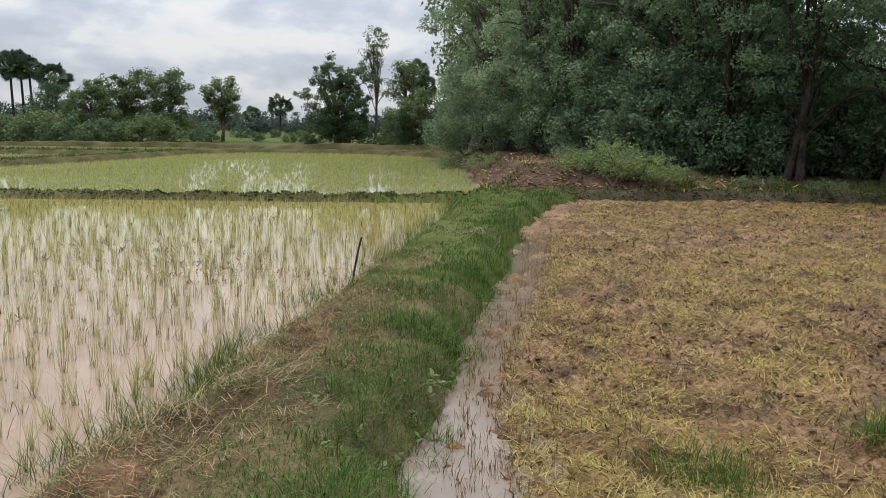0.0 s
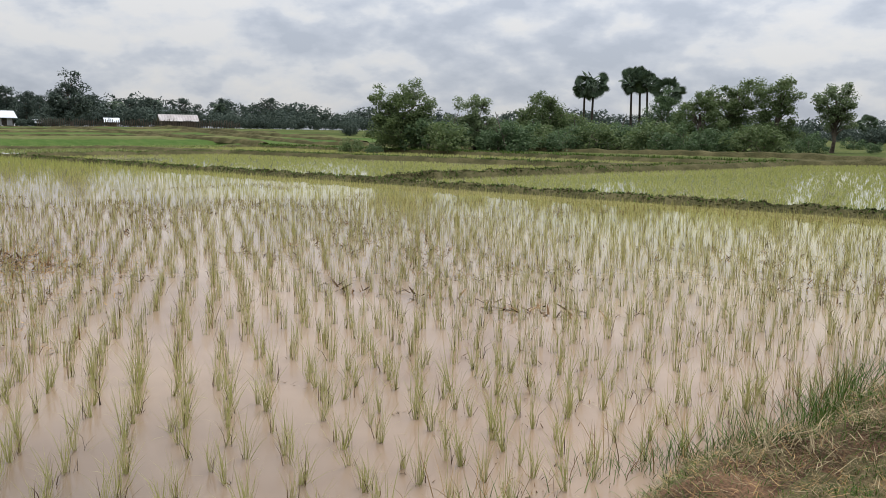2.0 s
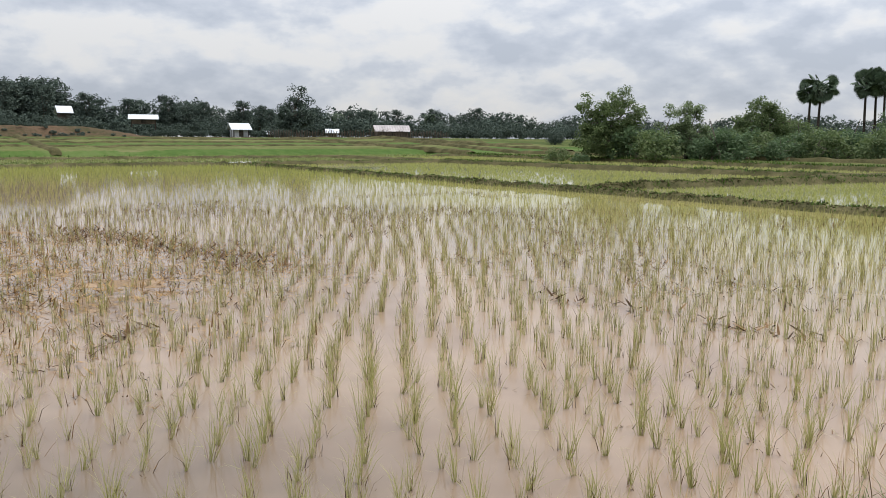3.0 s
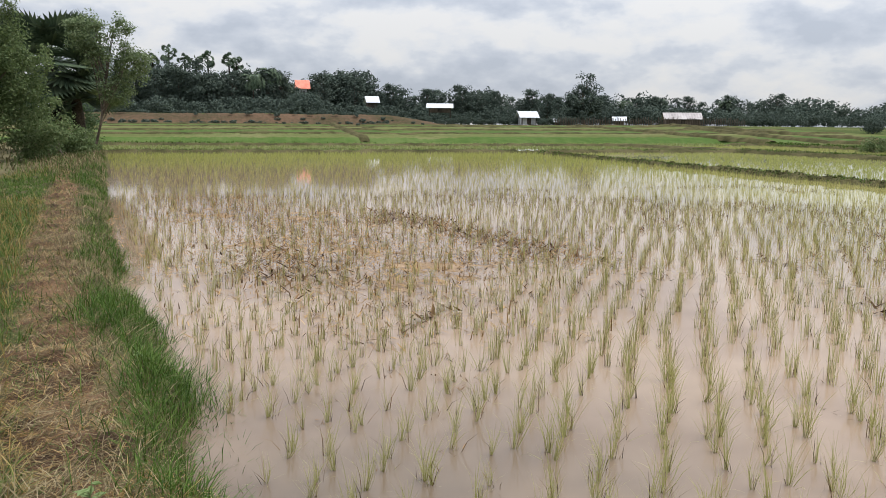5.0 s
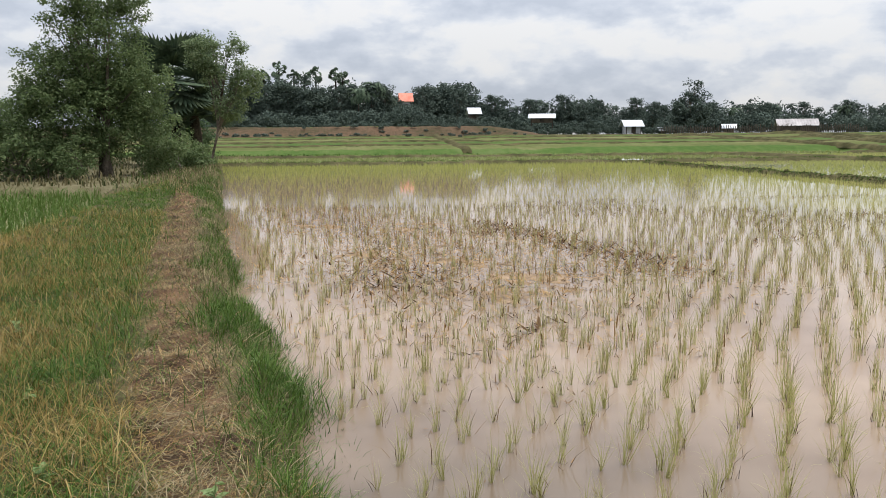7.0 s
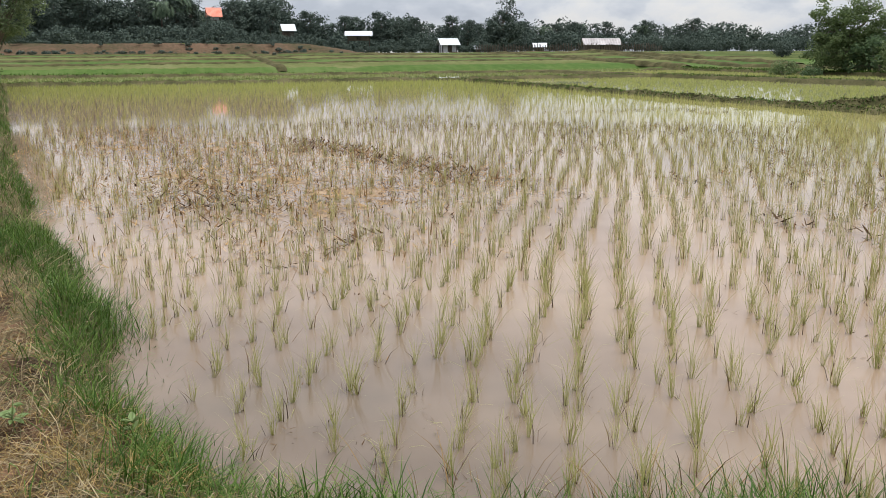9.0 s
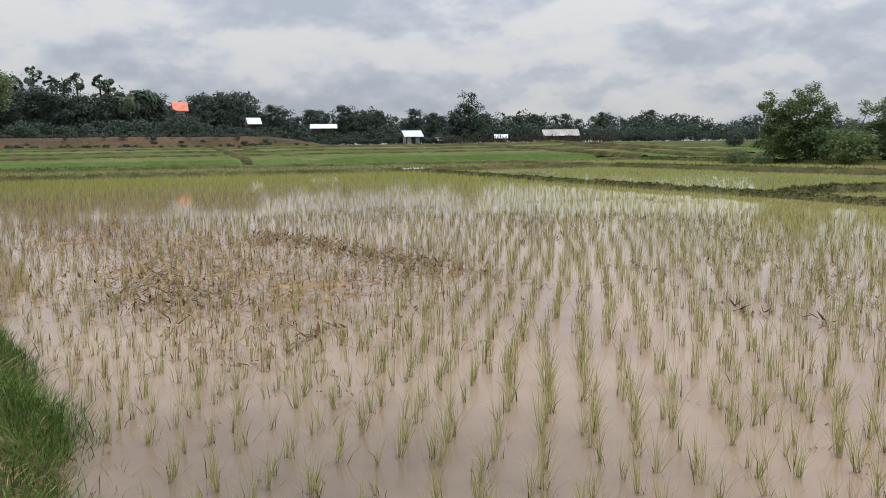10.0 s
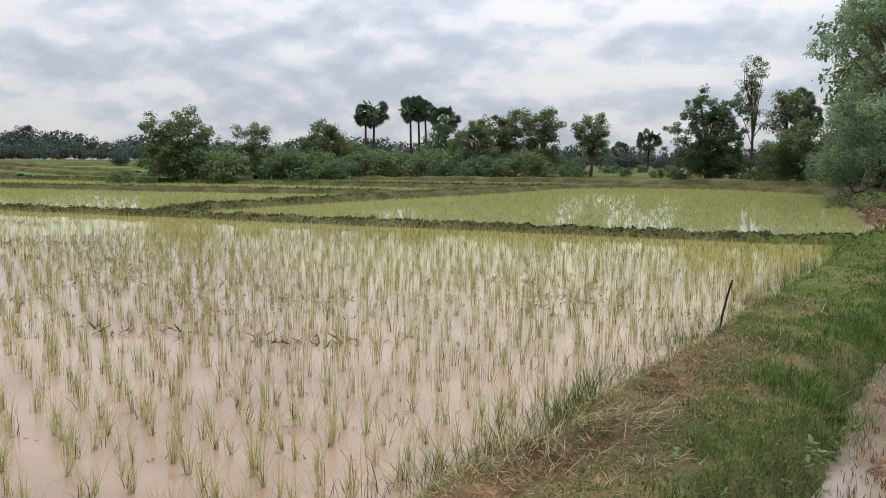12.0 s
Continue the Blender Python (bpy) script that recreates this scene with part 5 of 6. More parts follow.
def build_left_trees():
    """Trees on the bund path, across the corner."""
    stand(tree("tree", [(0.1, 0, 4.6, 1.7, 1.6, 1.7), (-0.8, 0, 2.2, 2.2, 1.9, 1.8), (0.3, 0, 6.8, 1.5, 1.4, 1.0), (1.3, 0, 1.9, 1.1, 1.2, 1.7), (-1.9, 0, 4.4, 0.8, 0.8, 0.6), (-2.3, 0, 1.9, 1.2, 1.1, 1.1), (-3.3, 0, 1.5, 0.9, 0.9, 1.0), (-1.2, 0, 6.0, 0.8, 0.8, 0.7), (1.5, 0, 6.2, 0.7, 0.7, 0.5), (-0.9, 0, 3.5, 1.8, 1.6, 1.3), (1.1, 0, 3.3, 1.5, 1.4, 1.4), (2.1, 0, 1.6, 1.0, 1.0, 1.2)], 720, 84, 0.40, LEAF_MID, BARK, 0.125, 0.12, 201, "large leafy green tree with branches down to the ground", stems=3), 104.8, 33.5, 105)
    stand(tree("tree", [(0.0, 0, 5.4, 0.9, 0.9, 0.9), (1.3, 0, 5.7, 0.6, 0.6, 0.6), (1.9, 0, 4.2, 0.8, 0.8, 1.0), (0.7, 0, 4.2, 0.9, 0.8, 0.8), (1.2, 0, 2.9, 0.8, 0.7, 0.7)], 130, 60, 0.36, LEAF_LIGHT, BARK, 0.14, 0.07, 202, "slim leaning young tree with light green leaves", lean=(0.0, 0)), 98.2, 41, 98)
    stand(fan_palm(4.4, 3.3, 46, 0.24, 203, "young fan palm with spiky drooping fronds", split=True), 100.2, 45, 0)
    stand(fan_palm(2.6, 2.2, 18, 0.30, 204, "short fan palm with a thick dark trunk", split=True), 99.0, 45, 50)
    stand(tree("tree", [(0, 0, 2.6, 1.5, 1.4, 1.2), (0.8, 0, 3.9, 1.1, 1.0, 0.9), (-0.9, 0, 1.5, 1.2, 1.1, 1.0), (0.9, 0, 1.3, 1.1, 1.0, 0.9)], 170, 50, 0.42, LEAF_DARK, BARK, 0.16, 0.12, 207, "dark leafy tree behind the young fan palms"), 100.0, 48, 100)
    b = tree("bush", [(0, 0, 0.7, 1.0, 0.9, 0.7), (0.8, 0, 0.5, 0.7, 0.7, 0.5)], 40, 40, 0.3, LEAF_MID, BARK, 0.14, 0.03, 205, "leafy green bush at the foot of the trees", stems=3)
    tagged(b, category="bush")
    stand(b, 101.6, 35, 0)
    stand(copy_thing(b, Matrix()), 108.5, 33, 120, 1.1)
    stand(copy_thing(b, Matrix()), 106.5, 31.5, 200, 0.9)
    for az, D, turn, s in ((99.6, 39, 40, 1.0), (100.8, 37.5, 160, 1.15), (98.4, 42, 250, 0.8), (109.8, 32.5, 300, 1.2)):
        stand(copy_thing(b, Matrix()), az, D, turn, s)
    t = tree("tree", [(0, 0, 2.6, 2.4, 2.0, 1.8), (1.8, 0, 2.0, 1.6, 1.5, 1.5)], 80, 55, 0.6, LEAF_MID, BARK, 0.26, 0.2, 206, "rounded green tree beyond the green field")
    stand(t, 113.5, 62, 0)
    stand(copy_thing(t, Matrix()), 117, 60, 70, 1.2)
    stand(copy_thing(t, Matrix()), 111.2, 75, 140, 1.1)


def lobed(rng, H, R, count, z0):
    """Ellipsoids of a crown of separate leafy boughs between the heights z0 and H."""
    out = []
    for i in range(count):
        u = (i + rng.uniform(0.1, 0.9)) / count
        reach = R * math.sqrt(max(0.12, 1 - (1.7 * u - 0.75) ** 2)) * rng.uniform(0.45, 1.0)
        a = i * 2.4 + rng.uniform(-0.5, 0.5)
        r = R * rng.uniform(0.24, 0.40)
        out.append((math.cos(a) * reach * 0.8, math.sin(a) * reach * 0.8, z0 + r * 0.6 + (H - z0 - r) * u, r, r, r * rng.uniform(0.45, 0.7)))
    return out


def build_wood():
    """The dark wood beside the muddy field."""
    lab = "tall dark green tree crowding at the wood's edge"
    rng = np.random.RandomState(301)
    kinds = [
        tree("tree", lobed(rng, 9.5, 3.3, 24, 0.8), 300, 74, 0.36, LEAF_SHADE, BARK, 0.12, 0.2, 302, lab),
        tree("tree", lobed(rng, 10.2, 3.2, 24, 0.8), 300, 74, 0.36, LEAF_SHADE, BARK, 0.12, 0.2, 303, lab, stems=2),
        tree("tree", lobed(rng, 7.6, 2.7, 22, 0.6), 300, 74, 0.33, LEAF_WOOD, BARK, 0.11, 0.2, 304, "green leafy tree with small glossy leaves", stems=2),
        tree("tree", lobed(rng, 10.0, 3.6, 22, 1.9), 190, 70, 0.36, LEAF_SHADE, PALM_BARK, 0.13, 0.10, 305, "tall tree with a bare lower trunk and open crown", stems=2),
        tree("tree", lobed(rng, 10.0, 3.2, 18, 1.0), 150, 34, 0.7, LEAF_MID, BARK, 0.28, 0.2, 306, "green tree farther back in the wood"),
    ]
    for k in kinds:
        tagged(k, group="trees of the wood")
    spots = [(-4.0, 36, 2, 1.15), (-6.6, 31, 2, 1.15), (-9.6, 29.5, 2, 1.2), (-13.4, 28, 2, 1.2), (-20.0, 24.5, 3, 1.0), (-17, 26.5, 2, 1.1), (-24.5, 23, 3, 1.0), (-29.5, 23.5, 3, 1.1), (-35, 23, 3, 1.1), (-16.5, 29.5, 1, 1.1), (-22.8, 27.5, 0, 0.95), (-32, 27, 0, 0.6), (-27.5, 28, 1, 0.5),
             (-5.4, 42, 4, 1.35), (-9.5, 38, 2, 1.4), (-14, 37, 4, 1.3), (-21, 34, 4, 1.0), (-33, 33, 4, 0.6), (-3.6, 44, 2, 1.1), (-12, 46, 4, 1.2), (-18, 45, 4, 1.2), (-25, 40, 4, 0.5), (-31, 43, 4, 0.5), (-6, 52, 4, 1.5), (-2.4, 55, 4, 1.0)]
    used = set()
    for az, D, k, s in spots:
        ob = kinds[k] if k not in used else copy_thing(kinds[k], Matrix())
        used.add(k)
        stand(ob, az, D, rng.uniform(0, 360), s)
    under = tree("bush", [(0, 0, 1.3, 1.8, 1.5, 1.2), (1.2, 0, 0.9, 1.2, 1.1, 0.9), (-1.1, 0.3, 0.8, 1.2, 1.1, 0.8), (0.2, 0, 2.4, 1.0, 1.0, 0.8)], 120, 64, 0.36, LEAF_SHADE, BARK, 0.12, 0.05, 309, "dark undergrowth bush filling the wood's edge", stems=4)
    tagged(under, category="bush", group="undergrowth of the wood")
    for i, (az, D) in enumerate(((-10, 28.5), (-12, 27), (-14, 25.5), (-16.8, 25), (-19, 26), (-22.5, 25.6), (-26, 25.8), (-29.5, 25.5), (-33, 25), (-36, 25), (-24, 31), (-34.5, 29), (-3.2, 38), (-5.2, 33.5), (-12, 30), (-16, 28), (-21, 29), (-25, 28), (-28, 27), (-32, 27), (-8, 31), (-2.2, 40), (-3, 46))):
        stand(under if i == 0 else copy_thing(under, Matrix()), az, D, rng.uniform(0, 360), rng.uniform(0.85, 1.25))
    b = [tree("bush", [(0, 0, 0.45, 1.3, 0.9, 0.5), (1.0, 0, 0.35, 0.8, 0.6, 0.4), (-0.8, 0.2, 0.6, 0.5, 0.4, 0.6)], 44, 24, 0.22, m, BARK, 0.09, 0.02, 310 + i, "sprawling light green weedy bush on the bank", stems=4) for i, m in enumerate((LEAF_BRIGHT, LEAF_LIGHT))]
    for q in b:
        tagged(q, category="bush", group="weeds before the wood")
    spots = [(-11.6, 19.8, 0, 0.62), (-13.4, 19.6, 0, 0.8), (-12.5, 19.9, 1, 0.7), (-14.4, 20.0, 0, 0.6), (-10.8, 20.2, 0, 0.6), (-9.6, 20.8, 1, 0.5), (-15.2, 19.8, 0, 0.55), (-16.8, 20.2, 1, 0.45), (-3.2, 27.5, 0, 0.7), (-1.6, 33, 1, 0.8), (-22, 20.5, 1, 0.4), (-26, 20, 1, 0.4), (-12.6, 21.0, 0, 0.8)]
    used = set()
    for az, D, k, s in spots:
        ob = b[k] if k not in used else copy_thing(b[k], Matrix())
        used.add(k)
        stand(ob, az, D, rng.uniform(0, 360), s)


def build_far_trees():
    """Far treeline round the plain and behind the village."""
    rng = np.random.RandomState(401)
    lab = "hazy dark green tree in the far treeline"
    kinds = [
        tree("tree", [(0, 0, 5, 4, 4, 3.2), (2, 0, 7, 2.6, 2.6, 2), (-2, 0, 3, 3, 3, 2.4)], 80, 48, 1.2, LEAF_HAZED, BARK, 0.5, 0.3, 402, lab),
        tree("tree", [(0, 0, 4.5, 3.4, 3.4, 2.8), (0, 0, 7.5, 2, 2, 2), (2.4, 0, 2.4, 2.4, 2.4, 2)], 80, 48, 1.1, LEAF_HAZED, BARK, 0.5, 0.3, 403, lab),
        tree("tree", [(0, 0, 6.5, 2, 2, 3.0), (0.5, 0, 3, 2.2, 2.2, 2.5)], 60, 48, 0.9, LEAF_HAZED, BARK, 0.45, 0.22, 404, "hazy slender tree in the far treeline"),
        tree("tree", [(0, 0, 3, 5, 4, 2.4), (3, 0, 2.2, 3.4, 3, 1.9), (-3, 0, 2, 3, 3, 1.8)], 90, 48, 1.1, LEAF_HAZED, BARK, 0.5, 0.3, 405, "low dark thicket in the far treeline"),
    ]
    for k in kinds:
        tagged(k, group="far treeline")
    palms = [fan_palm(9.5, 1.3, 26, 0.16, 410, "sugar palm rising over the far treeline"), feather_palm(9.0, 4.0, 16, 411, "coconut palm behind the village")]
    for k in palms:
        tagged(k, group="palms of the far treeline")
    used = set()

    woods = []

    def mass(k, az, D, s, step=4, wide=1.6):
        me = next(c for c in kinds[k].children if c.name.startswith("crown")).data
        v = np.empty(len(me.vertices) * 3, np.float32)
        me.vertices.foreach_get("co", v)
        v = v.reshape(-1, 4, 3)[::step]
        c = v.mean(1, keepdims=True)
        v = (c + (v - c) * wide).reshape(-1, 3) * s
        a = rng.uniform(0, 6.28)
        x, y = polar(az, D)
        z = float(ground_height(np.array([x]), np.array([y]))[0])
        v = np.stack([v[:, 0] * math.cos(a) - v[:, 1] * math.sin(a) + x, v[:, 0] * math.sin(a) + v[:, 1] * math.cos(a) + y, v[:, 2] + z], 1)
        woods.append((v, [np.arange(len(v)).reshape(-1, 4)]))

    def put(k, az, D, s, pool=kinds):
        key = (id(pool), k)
        ob = pool[k] if key not in used else copy_thing(pool[k], Matrix())
        used.add(key)
        stand(ob, az, D, rng.uniform(0, 360), s)

    # behind the village: top of the canopy as an angle over the horizon
    for az in np.arange(52, 100, 0.5):
        el = np.interp(az, [52, 55, 58, 61, 64, 66, 70, 72, 76, 80, 82, 85, 88, 92, 96, 100], [1.5, 1.7, 1.5, 1.9, 1.8, 1.6, 1.9, 2.2, 2.2, 2.5, 3.1, 2.3, 2.9, 3.1, 3.1, 2.9])
        D = rng.uniform(215, 250)
        k = rng.randint(3)
        tall = (9.2, 9.6, 9.6)[k]
        mass(k, az + rng.uniform(-0.3, 0.3), D, (1.6 + D * math.tan(radians(el * rng.uniform(0.85, 1.15))) - 0.8) / tall)
    for az in np.arange(52, 100, 1.1):
        D = rng.uniform(205, 212)
        mass(3, az, D, rng.uniform(0.6, 0.95))
    put(0, 81.2, 226, 1.75); put(0, 82.3, 228, 1.7); put(1, 80.0, 230, 1.5); put(1, 65.0, 196, 1.28); put(2, 65.8, 197, 0.9); put(2, 67.5, 200, 0.85); put(0, 72, 214, 1.05); put(1, 91, 214, 1.5); put(0, 93.5, 216, 1.6)
    put(1, 84.9, 199, 0.78); put(0, 84.0, 198, 0.72); put(1, 79.4, 194, 0.5); put(0, 80.3, 194, 0.5); put(3, 84.4, 190, 1.0); put(3, 80, 188, 0.7)
    for a in np.arange(53, 97, 2.3):
        el = np.interp(a, [52, 64, 72, 82, 88, 97], [1.9, 2.0, 2.5, 3.0, 3.2, 3.3])
        put(2, a + rng.uniform(-0.8, 0.8), 214, (0.6 + 214 * math.tan(radians(el * rng.uniform(0.9, 1.15)))) / 9.6)
    for az, D, s in ((93.1, 225, 1.72), (90.7, 226, 1.62), (91.5, 228, 1.5), (94.2, 224, 1.5), (89.3, 230, 1.62), (88.9, 224, 1.5), (95.3, 226, 1.55), (92.2, 228, 1.55)):
        put(0, az, D, s, palms)
    for az, D, s in ((87.2, 214, 1.15), (86.6, 216, 1.2), (87.8, 215, 1.05), (62.4, 212, 0.6), (55.8, 214, 0.62), (85.8, 218, 0.9), (59.9, 220, 0.7)):
        put(1, az, D, s, palms)
    # scrub on the earth bank and banana clumps by the sheds
    for a in np.arange(77, 104, 0.12):
        mass(3, a + rng.uniform(-2, 2), rng.uniform(112, 130) / max(0.85, math.sin(radians(a))), rng.uniform(0.04, 0.11), 22, 3.6)
    for a in np.arange(66, 90, 0.9):
        put(3, a, rng.uniform(186, 195), rng.uniform(0.2, 0.42))
    # far side of the plain
    for az in np.arange(-6, 54, 0.9):
        D = rng.uniform(240, 290)
        k = (3, 3, 0, 1, 2)[rng.randint(5)]
        el = np.interp(az, [-6, 10, 20, 45, 54], [1.2, 1.1, 1.2, 1.25, 1.5]) * rng.uniform(0.7, 1.1)
        mass(k, az, D, max(0.3, (1.6 + D * math.tan(radians(el)) - 0.3) / (9.2, 9.6, 9.6, 5.2)[k]))
    for az in np.arange(-4, 56, 0.7):
        mass(3, az, rng.uniform(170, 215), rng.uniform(0.38, 0.6), 5, 1.7)
    for az in np.arange(-60, -6, 3.0):
        mass(rng.randint(4), az, rng.uniform(70, 90), 0.95, 4, 1.8)
    for az in list(np.arange(102, 300, 12.0)):
        mass(rng.randint(4), az, rng.uniform(150, 220), 1.2)
    # middle belt of scrub trees behind the single trees
    for az in (44, 47, 42, 36.5, 31.5, 29.5, 28.3, 26.2, 24.3, 22.2, 16.8, 12.5, 9.8, 6, 3.2):
        put((3, 1)[rng.randint(2)], az, rng.uniform(105, 125), rng.uniform(0.28, 0.5))
    stuff("distant_woods", join(woods), LEAF_HAZED, "dark green belt of distant trees round the plain", "trees")


# ---- village ----
def box(x0, x1, y0, y1, z0, z1):
    V = np.array([(x, y, z) for z in (z0, z1) for x, y in ((x0, y0), (x1, y0), (x1, y1), (x0, y1))], float)
    return V, [np.array([[3, 2, 1, 0], [4, 5, 6, 7], [0, 1, 5, 4], [1, 2, 6, 5], [2, 3, 7, 6], [3, 0, 4, 7]])]


def roof_slab(L, half, z_eave, z_ridge, side, ribs=14):
    """One corrugated slope with thickness."""
    u = np.linspace(-L / 2, L / 2, ribs * 2 + 1)
    lift = 0.05 * (np.arange(len(u)) % 2)
    V, Q = [], []
    for t, y, z in ((0, side * half, z_eave), (1, 0.0, z_ridge)):
        for dz in (0, -0.08):
            V += [(a, y, z + l + dz) for a, l in zip(u, lift)]
    n = len(u)
    for i in range(n - 1):
        Q += [[i, i + 1, 2 * n + i + 1, 2 * n + i], [n + i, 3 * n + i, 3 * n + i + 1, n + i + 1], [i, n + i, n + i + 1, i + 1], [2 * n + i, 2 * n + i + 1, 3 * n + i + 1, 3 * n + i]]
    Q += [[0, 2 * n, 3 * n, n], [n - 1, 2 * n - 1, 4 * n - 1, 3 * n - 1]]
    return np.array(V, float), [np.array(Q)]


def house(az, D, L, W, z_floor, z_eave, z_ridge, roof, wall, label, turn=0.0):
    root = tagged(new("house"), label, "house", "village houses")
    stand(root, az, D, az + turn)
    for sx in (-1, 1):
        for sy in (-1, 0, 1):
            part("post", raw_mesh("post", *box(sx * (L / 2 - 0.3) - 0.1, sx * (L / 2 - 0.3) + 0.1, sy * (W / 2 - 0.25) - 0.1, sy * (W / 2 - 0.25) + 0.1, -0.4, z_eave), [DARK_WOOD]), root)
    h, w = L / 2 - 0.25, W / 2 - 0.25
    for n, b in (("front_wall", (-h, h, -w, -w + 0.12)), ("back_wall", (-h, h, w - 0.12, w)), ("side_wall", (-h, -h + 0.12, -w + 0.12, w - 0.12)), ("side_wall", (h - 0.12, h, -w + 0.12, w - 0.12))):
        part(n, raw_mesh(n, *box(*b, z_floor, z_eave), [wall]), root)
    for s in (-1, 1):
        part("roof_slope", raw_mesh("roof_slope", *roof_slab(L + 0.8, W / 2 + 0.5, z_eave - 0.15, z_ridge, s), [roof]), root)
        g = np.array([(s * h, -w, z_eave), (s * h, w, z_eave), (s * h, 0, z_ridge - 0.1), (s * (h - 0.1), -w, z_eave), (s * (h - 0.1), w, z_eave), (s * (h - 0.1), 0, z_ridge - 0.1)])
        part("gable", raw_mesh("gable", g, [np.array([[0, 1, 2], [3, 5, 4]]), np.array([[0, 3, 4, 1], [1, 4, 5, 2], [2, 5, 3, 0]])], [wall]), root)
    part("door", raw_mesh("door", *box(-0.5, 0.5, -w - 0.04, -w + 0.02, z_floor, min(z_floor + 1.9, z_eave - 0.1)), [DARK_WOOD]), root)
    return root


def build_village():
    house(75.0, 196, 5.6, 5, 3.0, 4.2, 5.1, ROOF_TIN, WALL_BAMBOO, "long shed with a bright tin roof among banana plants")
    house(68.9, 190, 3.9, 4, 0.2, 1.9, 3.2, ROOF_TIN, WALL_PALE, "small hut with a shiny tin roof and pale wall", 15)
    house(58.5, 190, 7.6, 5, 0.2, 1.7, 3.0, ROOF_GREY, WALL_BAMBOO, "low farmhouse with a weathered grey roof", 8)
    house(79.75, 200, 2.6, 3.4, 3.0, 5.4, 6.8, ROOF_TIN, WALL_BAMBOO, "raised hut with a bright tin roof under trees", 10)
    house(84.5, 207, 2.8, 4, 4.5, 7.2, 9.2, ROOF_RED, WALL_PALE, "tall house with an orange roof behind trees", 5)
    house(62.6, 196, 2.6, 3, 0.2, 1.3, 2.1, ROOF_TIN, WALL_BAMBOO, "tiny shed with a pale roof", 0)
    house(66.9, 191, 1.6, 2, 0.1, 0.9, 1.5, ROOF_TIN, WALL_PALE, "tiny white shelter beside the hut", 20)
    # stick fence before the farmhouse
    root = tagged(new("fence"), "long fence of thin upright bamboo sticks", "fence")
    rng = np.random.RandomState(501)
    for a in np.arange(54.5, 67, 0.11):
        x, y = polar(a, 184)
        z = float(ground_height(np.array([x]), np.array([y]))[0])
        hh = rng.uniform(1.2, 2.0)
        part("stick", raw_mesh("stick", *box(x - 0.06, x + 0.06, y - 0.06, y + 0.06, z - 0.2, z + hh), [WALL_BAMBOO]), root)


def weed(rng):
    """A small broad-leaved plant: a stem and pointed oval leaves."""
    parts = [tube([(0, 0, -0.02), (0.01, 0, 0.06), (0.0, 0.015, 0.14)], [0.004, 0.003, 0.002], 5)]
    for i in range(rng.randint(6, 10)):
        a, el, L, z = i * 2.4 + rng.uniform(-0.4, 0.4), rng.uniform(-0.1, 0.7), rng.uniform(0.06, 0.12), rng.uniform(0.04, 0.14)
        d = np.array([math.cos(a) * math.cos(el), math.sin(a) * math.cos(el), math.sin(el)])
        s = np.array([-math.sin(a), math.cos(a), 0]) * L * 0.26
        c = np.array([0, 0, z])
        dip = np.array([0, 0, -0.012])
        V = [c, c + d * L * 0.35 + s, c + d * L * 0.4 + dip, c + d * L * 0.35 - s, c + d * L * 0.7 + s * 0.7, c + d * L * 0.75 + dip, c + d * L * 0.7 - s * 0.7, c + d * L + dip]
        parts.append((np.array(V), [np.array([[0, 1, 4, 2], [0, 2, 6, 3], [2, 4, 7, 5], [2, 5, 7, 6]])]))
    return parts


def build_weeds():
    rng = np.random.RandomState(601)
    for x, y, s in ((0.27, 4.65, 1.2), (0.2, 4.45, 1.0), (0.33, 4.9, 1.1), (-0.1, 3.6, 0.8), (-3.1, -0.6, 1.5), (-3.35, -1.3, 1.2), (-3.9, -1.75, 1.4), (-4.3, -2.0, 1.5), (-4.5, -1.75, 1.3), (-2.9, -0.2, 1.1), (-3.3, -0.15, 1.0), (-5.0, -0.6, 1.0), (0.5, 5.9, 1.0), (0.36, 5.2, 1.0), (0.42, 5.5, 1.2), (0.12, 4.15, 0.9), (0.16, 4.0, 0.8), (0.08, 3.75, 0.9), (0.7, 7.1, 1.0), (0.85, 7.9, 1.0), (0.3, 4.75, 0.9), (0.22, 4.6, 1.1), (0.35, 5.05, 0.8), (1.0, 8.6, 1.0), (0.02, 3.5, 0.8), (0.62, 6.5, 1.1), (-0.35, 3.9, 0.8), (-6.2, -2.4, 1.4), (-3.6, -2.3, 1.3), (-0.2, 3.3, 0.9), (-3.0, -1.6, 1.1)):
        root = tagged(new("broad_leaved_weed"), "small pale green broad-leaved weed among the grass", "weed", "weeds on the bund")
        z = float(ground_height(np.array([x]), np.array([y]))[0])
        root.matrix_basis = pose(x, y, z, 0, 0, rng.uniform(0, 360)) @ Matrix.Diagonal((0.42 * s, 0.42 * s, 0.6 * s, 1))
        for i, vf in enumerate(weed(rng)):
            n = "stem" if i == 0 else "leaf"
            part(n, raw_mesh(n, vf[0], vf[1], [WEED]), root)


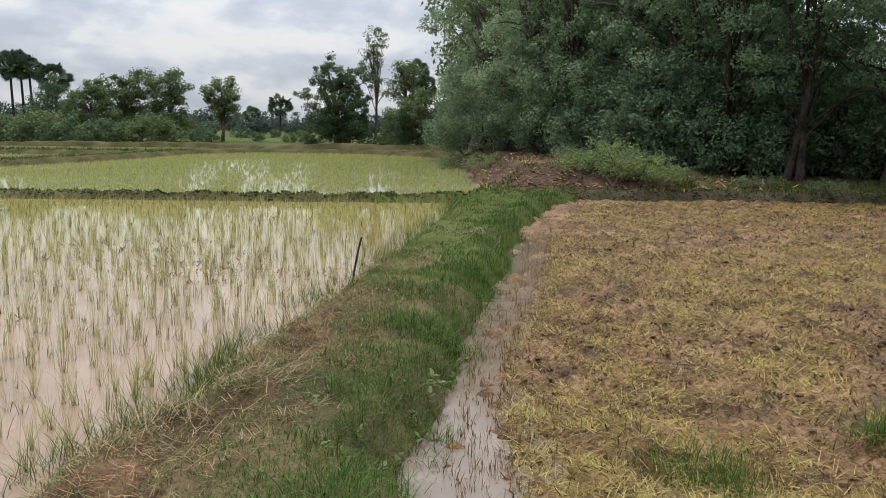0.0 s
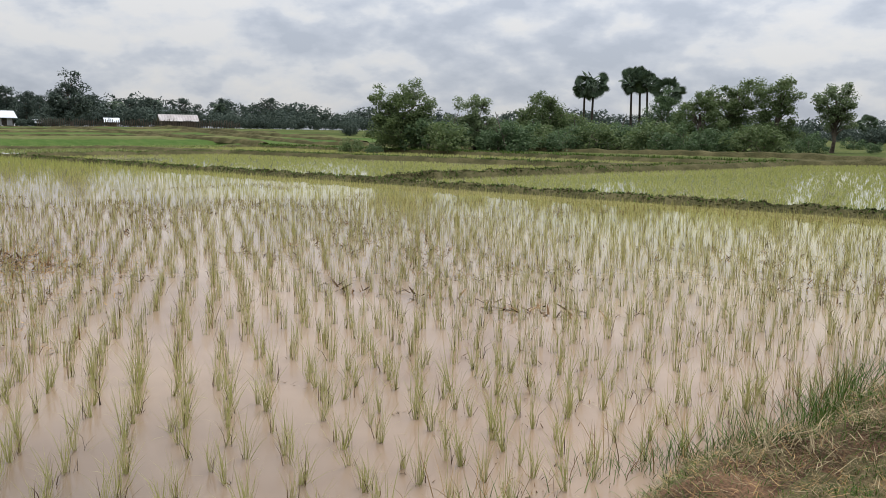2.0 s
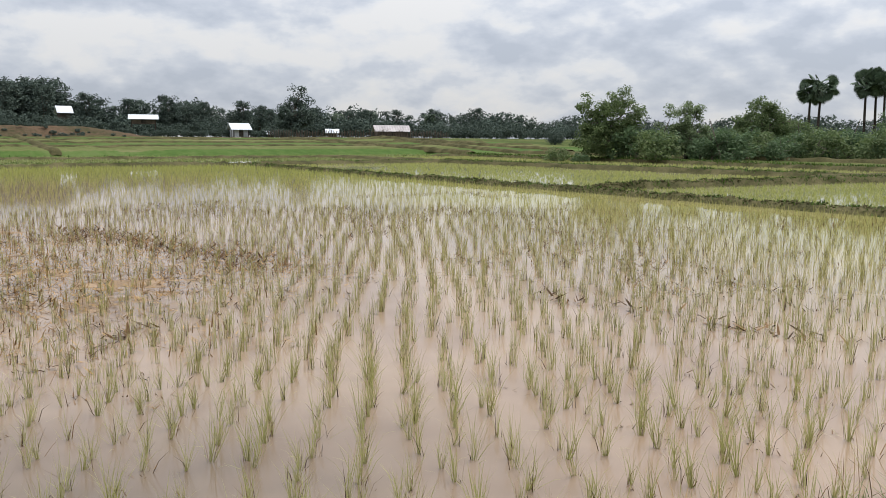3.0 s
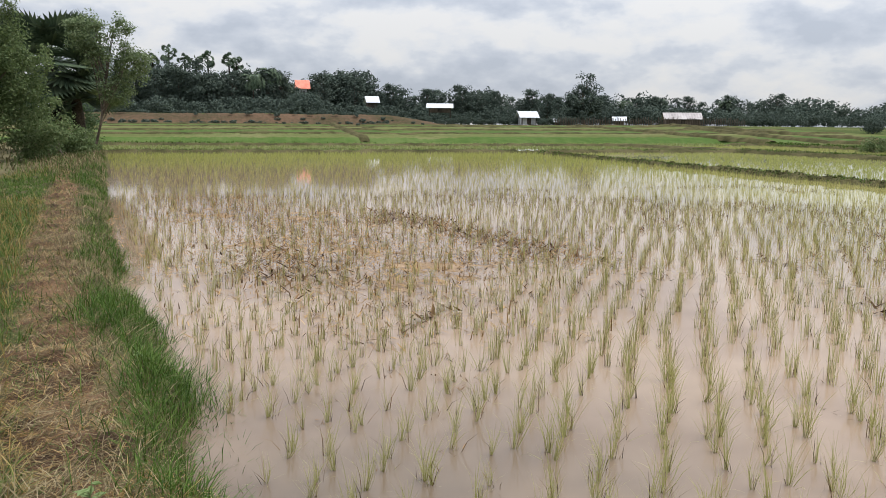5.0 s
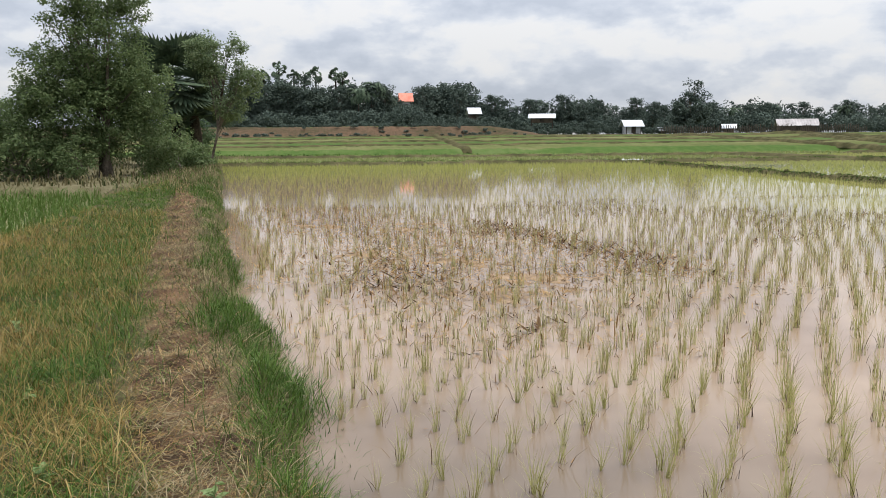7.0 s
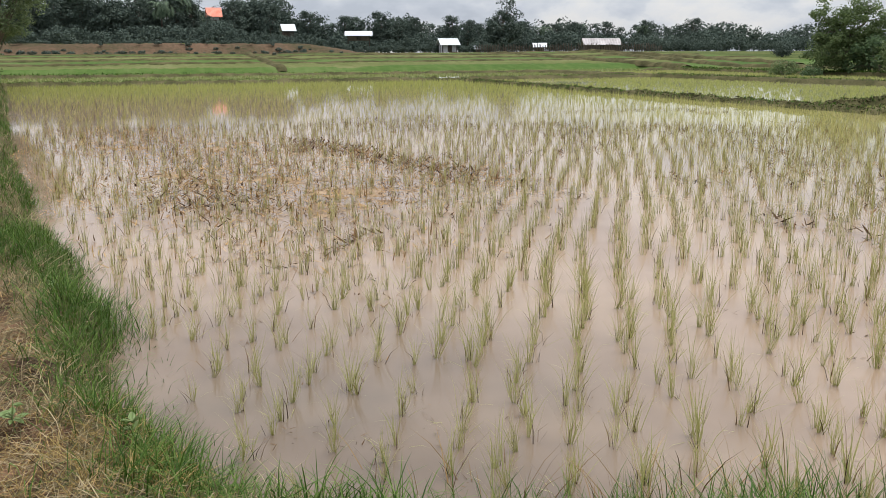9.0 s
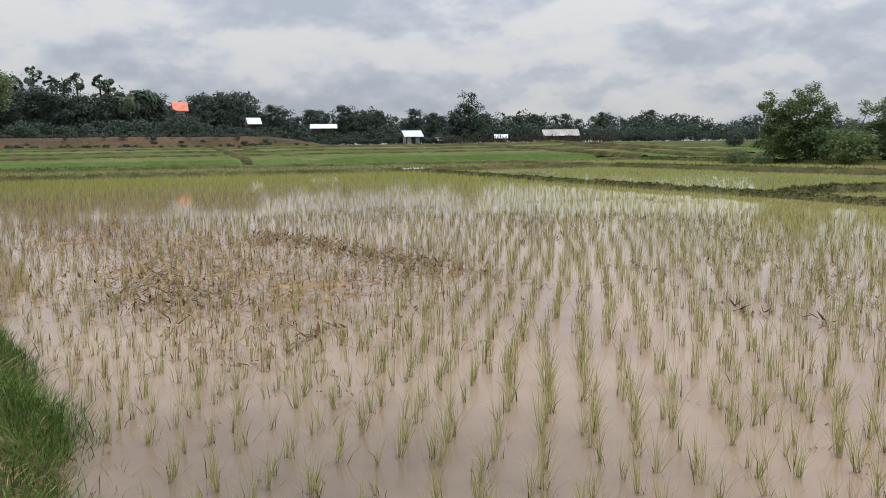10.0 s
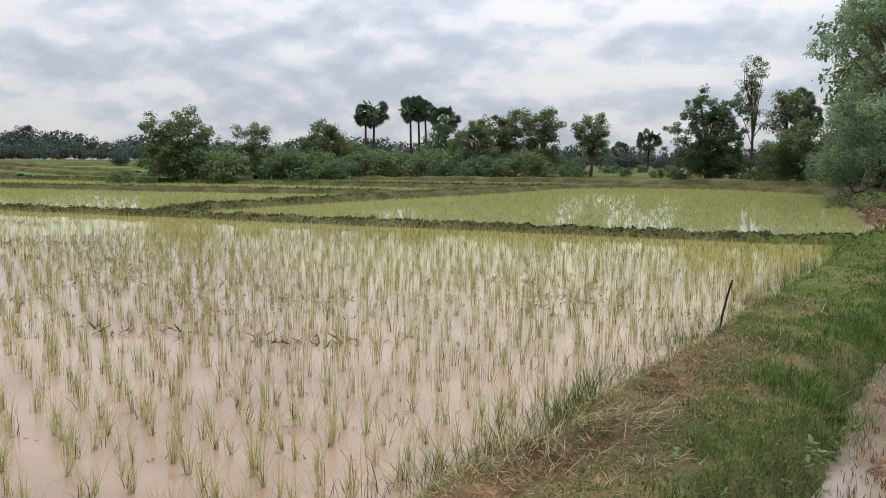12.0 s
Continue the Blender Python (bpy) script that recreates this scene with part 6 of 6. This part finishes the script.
def build_heaps():
    """Matted straw on the bunds and grass tufts in the mud."""
    rng = np.random.RandomState(602)
    for x, y, r, k in ((-10.4, -1.97, 0.4, 300), (-5.97, -0.72, 0.22, 160), (-0.68, 4.3, 0.3, 260), (0.75, 10.4, 0.3, 200), (-3.2, -0.85, 0.35, 260), (-8.6, -2.3, 0.4, 260), (-1.0, 3.7, 0.3, 240), (0.2, 8.2, 0.25, 120), (-4.1, -0.95, 0.25, 160)):
        px, py = x + rng.normal(0, r * 0.5, k), y + rng.normal(0, r * 0.5, k)
        z = ground_height(px, py) + rng.uniform(0.0, 0.05, k)
        a0 = rng.uniform(0, 3.14)
        vf = blades(np.stack([px, py, z], 1), rng.uniform(0.07, 0.22, k), rng.uniform(0.003, 0.006, k), rng.uniform(1.1, 1.55, k), rng.uniform(0, 0.3, k), a0 + rng.normal(0, 0.8, k))
        stuff("straw_heap", vf, DRY_MAT, "matted heap of dry straw on the bund path", "straw")
    for x, y, r, k, h in ((1.52, 3.56, 0.17, 620, 0.20), (2.5, 3.95, 0.15, 460, 0.26), (0.3, 4.05, 0.07, 60, 0.16), (1.25, 3.7, 0.14, 160, 0.14), (0.22, 3.75, 0.06, 50, 0.15)):
        px, py = x + rng.normal(0, r * 0.6, k), y + rng.normal(0, r * 0.6, k)
        z = mud_height(px, py)
        vf = curved_blades(np.stack([px, py, z], 1), h * rng.uniform(0.4, 1.1, k), rng.uniform(0.0025, 0.0045, k), np.abs(rng.normal(0.55, 0.3, k)), rng.uniform(0.3, 1.4, k))
        stuff("grass_tuft", vf, GRASS, "green grass tuft growing in the muddy field", "grass")
    cross_bund_clods()


def far_bund(points, width, height, seed):
    """A low uneven earth ridge between far fields."""
    p = np.array(points, float)
    s = np.concatenate([[0], np.cumsum(np.hypot(*np.diff(p, axis=0).T))])
    t = np.arange(0, s[-1], 0.8)
    x, y = np.interp(t, s, p[:, 0]), np.interp(t, s, p[:, 1])
    dx, dy = np.gradient(x), np.gradient(y)
    L = np.hypot(dx, dy)
    nx, ny = -dy / L, dx / L
    V = []
    for u, f in ((-1, -0.3), (-0.55, 0.75), (0, 1.0), (0.55, 0.75), (1, -0.3)):
        px, py = x + nx * u * width / 2, y + ny * u * width / 2
        V.append(np.stack([px, py, ground_height(x, y) + height * f * (1 + 0.35 * wobble(px, py, 1.2, seed))], 1))
    V = np.stack(V, 1)
    n = len(t)
    i, j = np.meshgrid(np.arange(n - 1), np.arange(4), indexing="ij")
    q = np.stack([i * 5 + j, (i + 1) * 5 + j, (i + 1) * 5 + j + 1, i * 5 + j + 1], -1).reshape(-1, 4)
    me = raw_mesh("bund", V, [q], [OLIVE_BUND], None, True)
    tagged(new("bund", me), "low dark earth bund between far fields", "bund", kind="structure")


def build_far_bunds():
    for i, x in enumerate((-80, -91, -102, -113)):
        far_bund([(x + 3.5, -55), (x + 1, -10), (x - 2, 30), (x - 4, 74)], 1.6, 0.14, i)
    far_bund([(-62, 47), (-117, 52)], 1.4, 0.3, 20)
    far_bund([(-62, 60), (-117, 68)], 1.4, 0.3, 21)
    far_bund([(2, 51.5), (-16, 52.2), (-62, 53), (-100, 62)], 1.6, 0.3, 22)
    far_bund([(-70, 12), (-116, 15)], 1.2, 0.25, 24)


def build_stake():
    root = tagged(new("wooden_stake"), "thin dark leaning stick stuck in the bund's edge", "stick")
    root.matrix_basis = pose(-0.62, 7.85, 0.0)
    V, F = tube([(0, 0, -0.15), (0.03, 0, 0.2), (0.07, 0.0, 0.40), (0.105, 0.01, 0.54)], [0.012, 0.011, 0.010, 0.009], 7)
    part("shaft", raw_mesh("shaft", V, F, [DARK_WOOD], None, True), root)


build_wood()
build_left_trees()
build_mid_trees()
build_far_trees()
build_village()
build_stake()
build_far_bunds()
build_rice()
build_grass()
build_straw()
build_clods()
build_shoals()
build_weeds()
build_heaps()
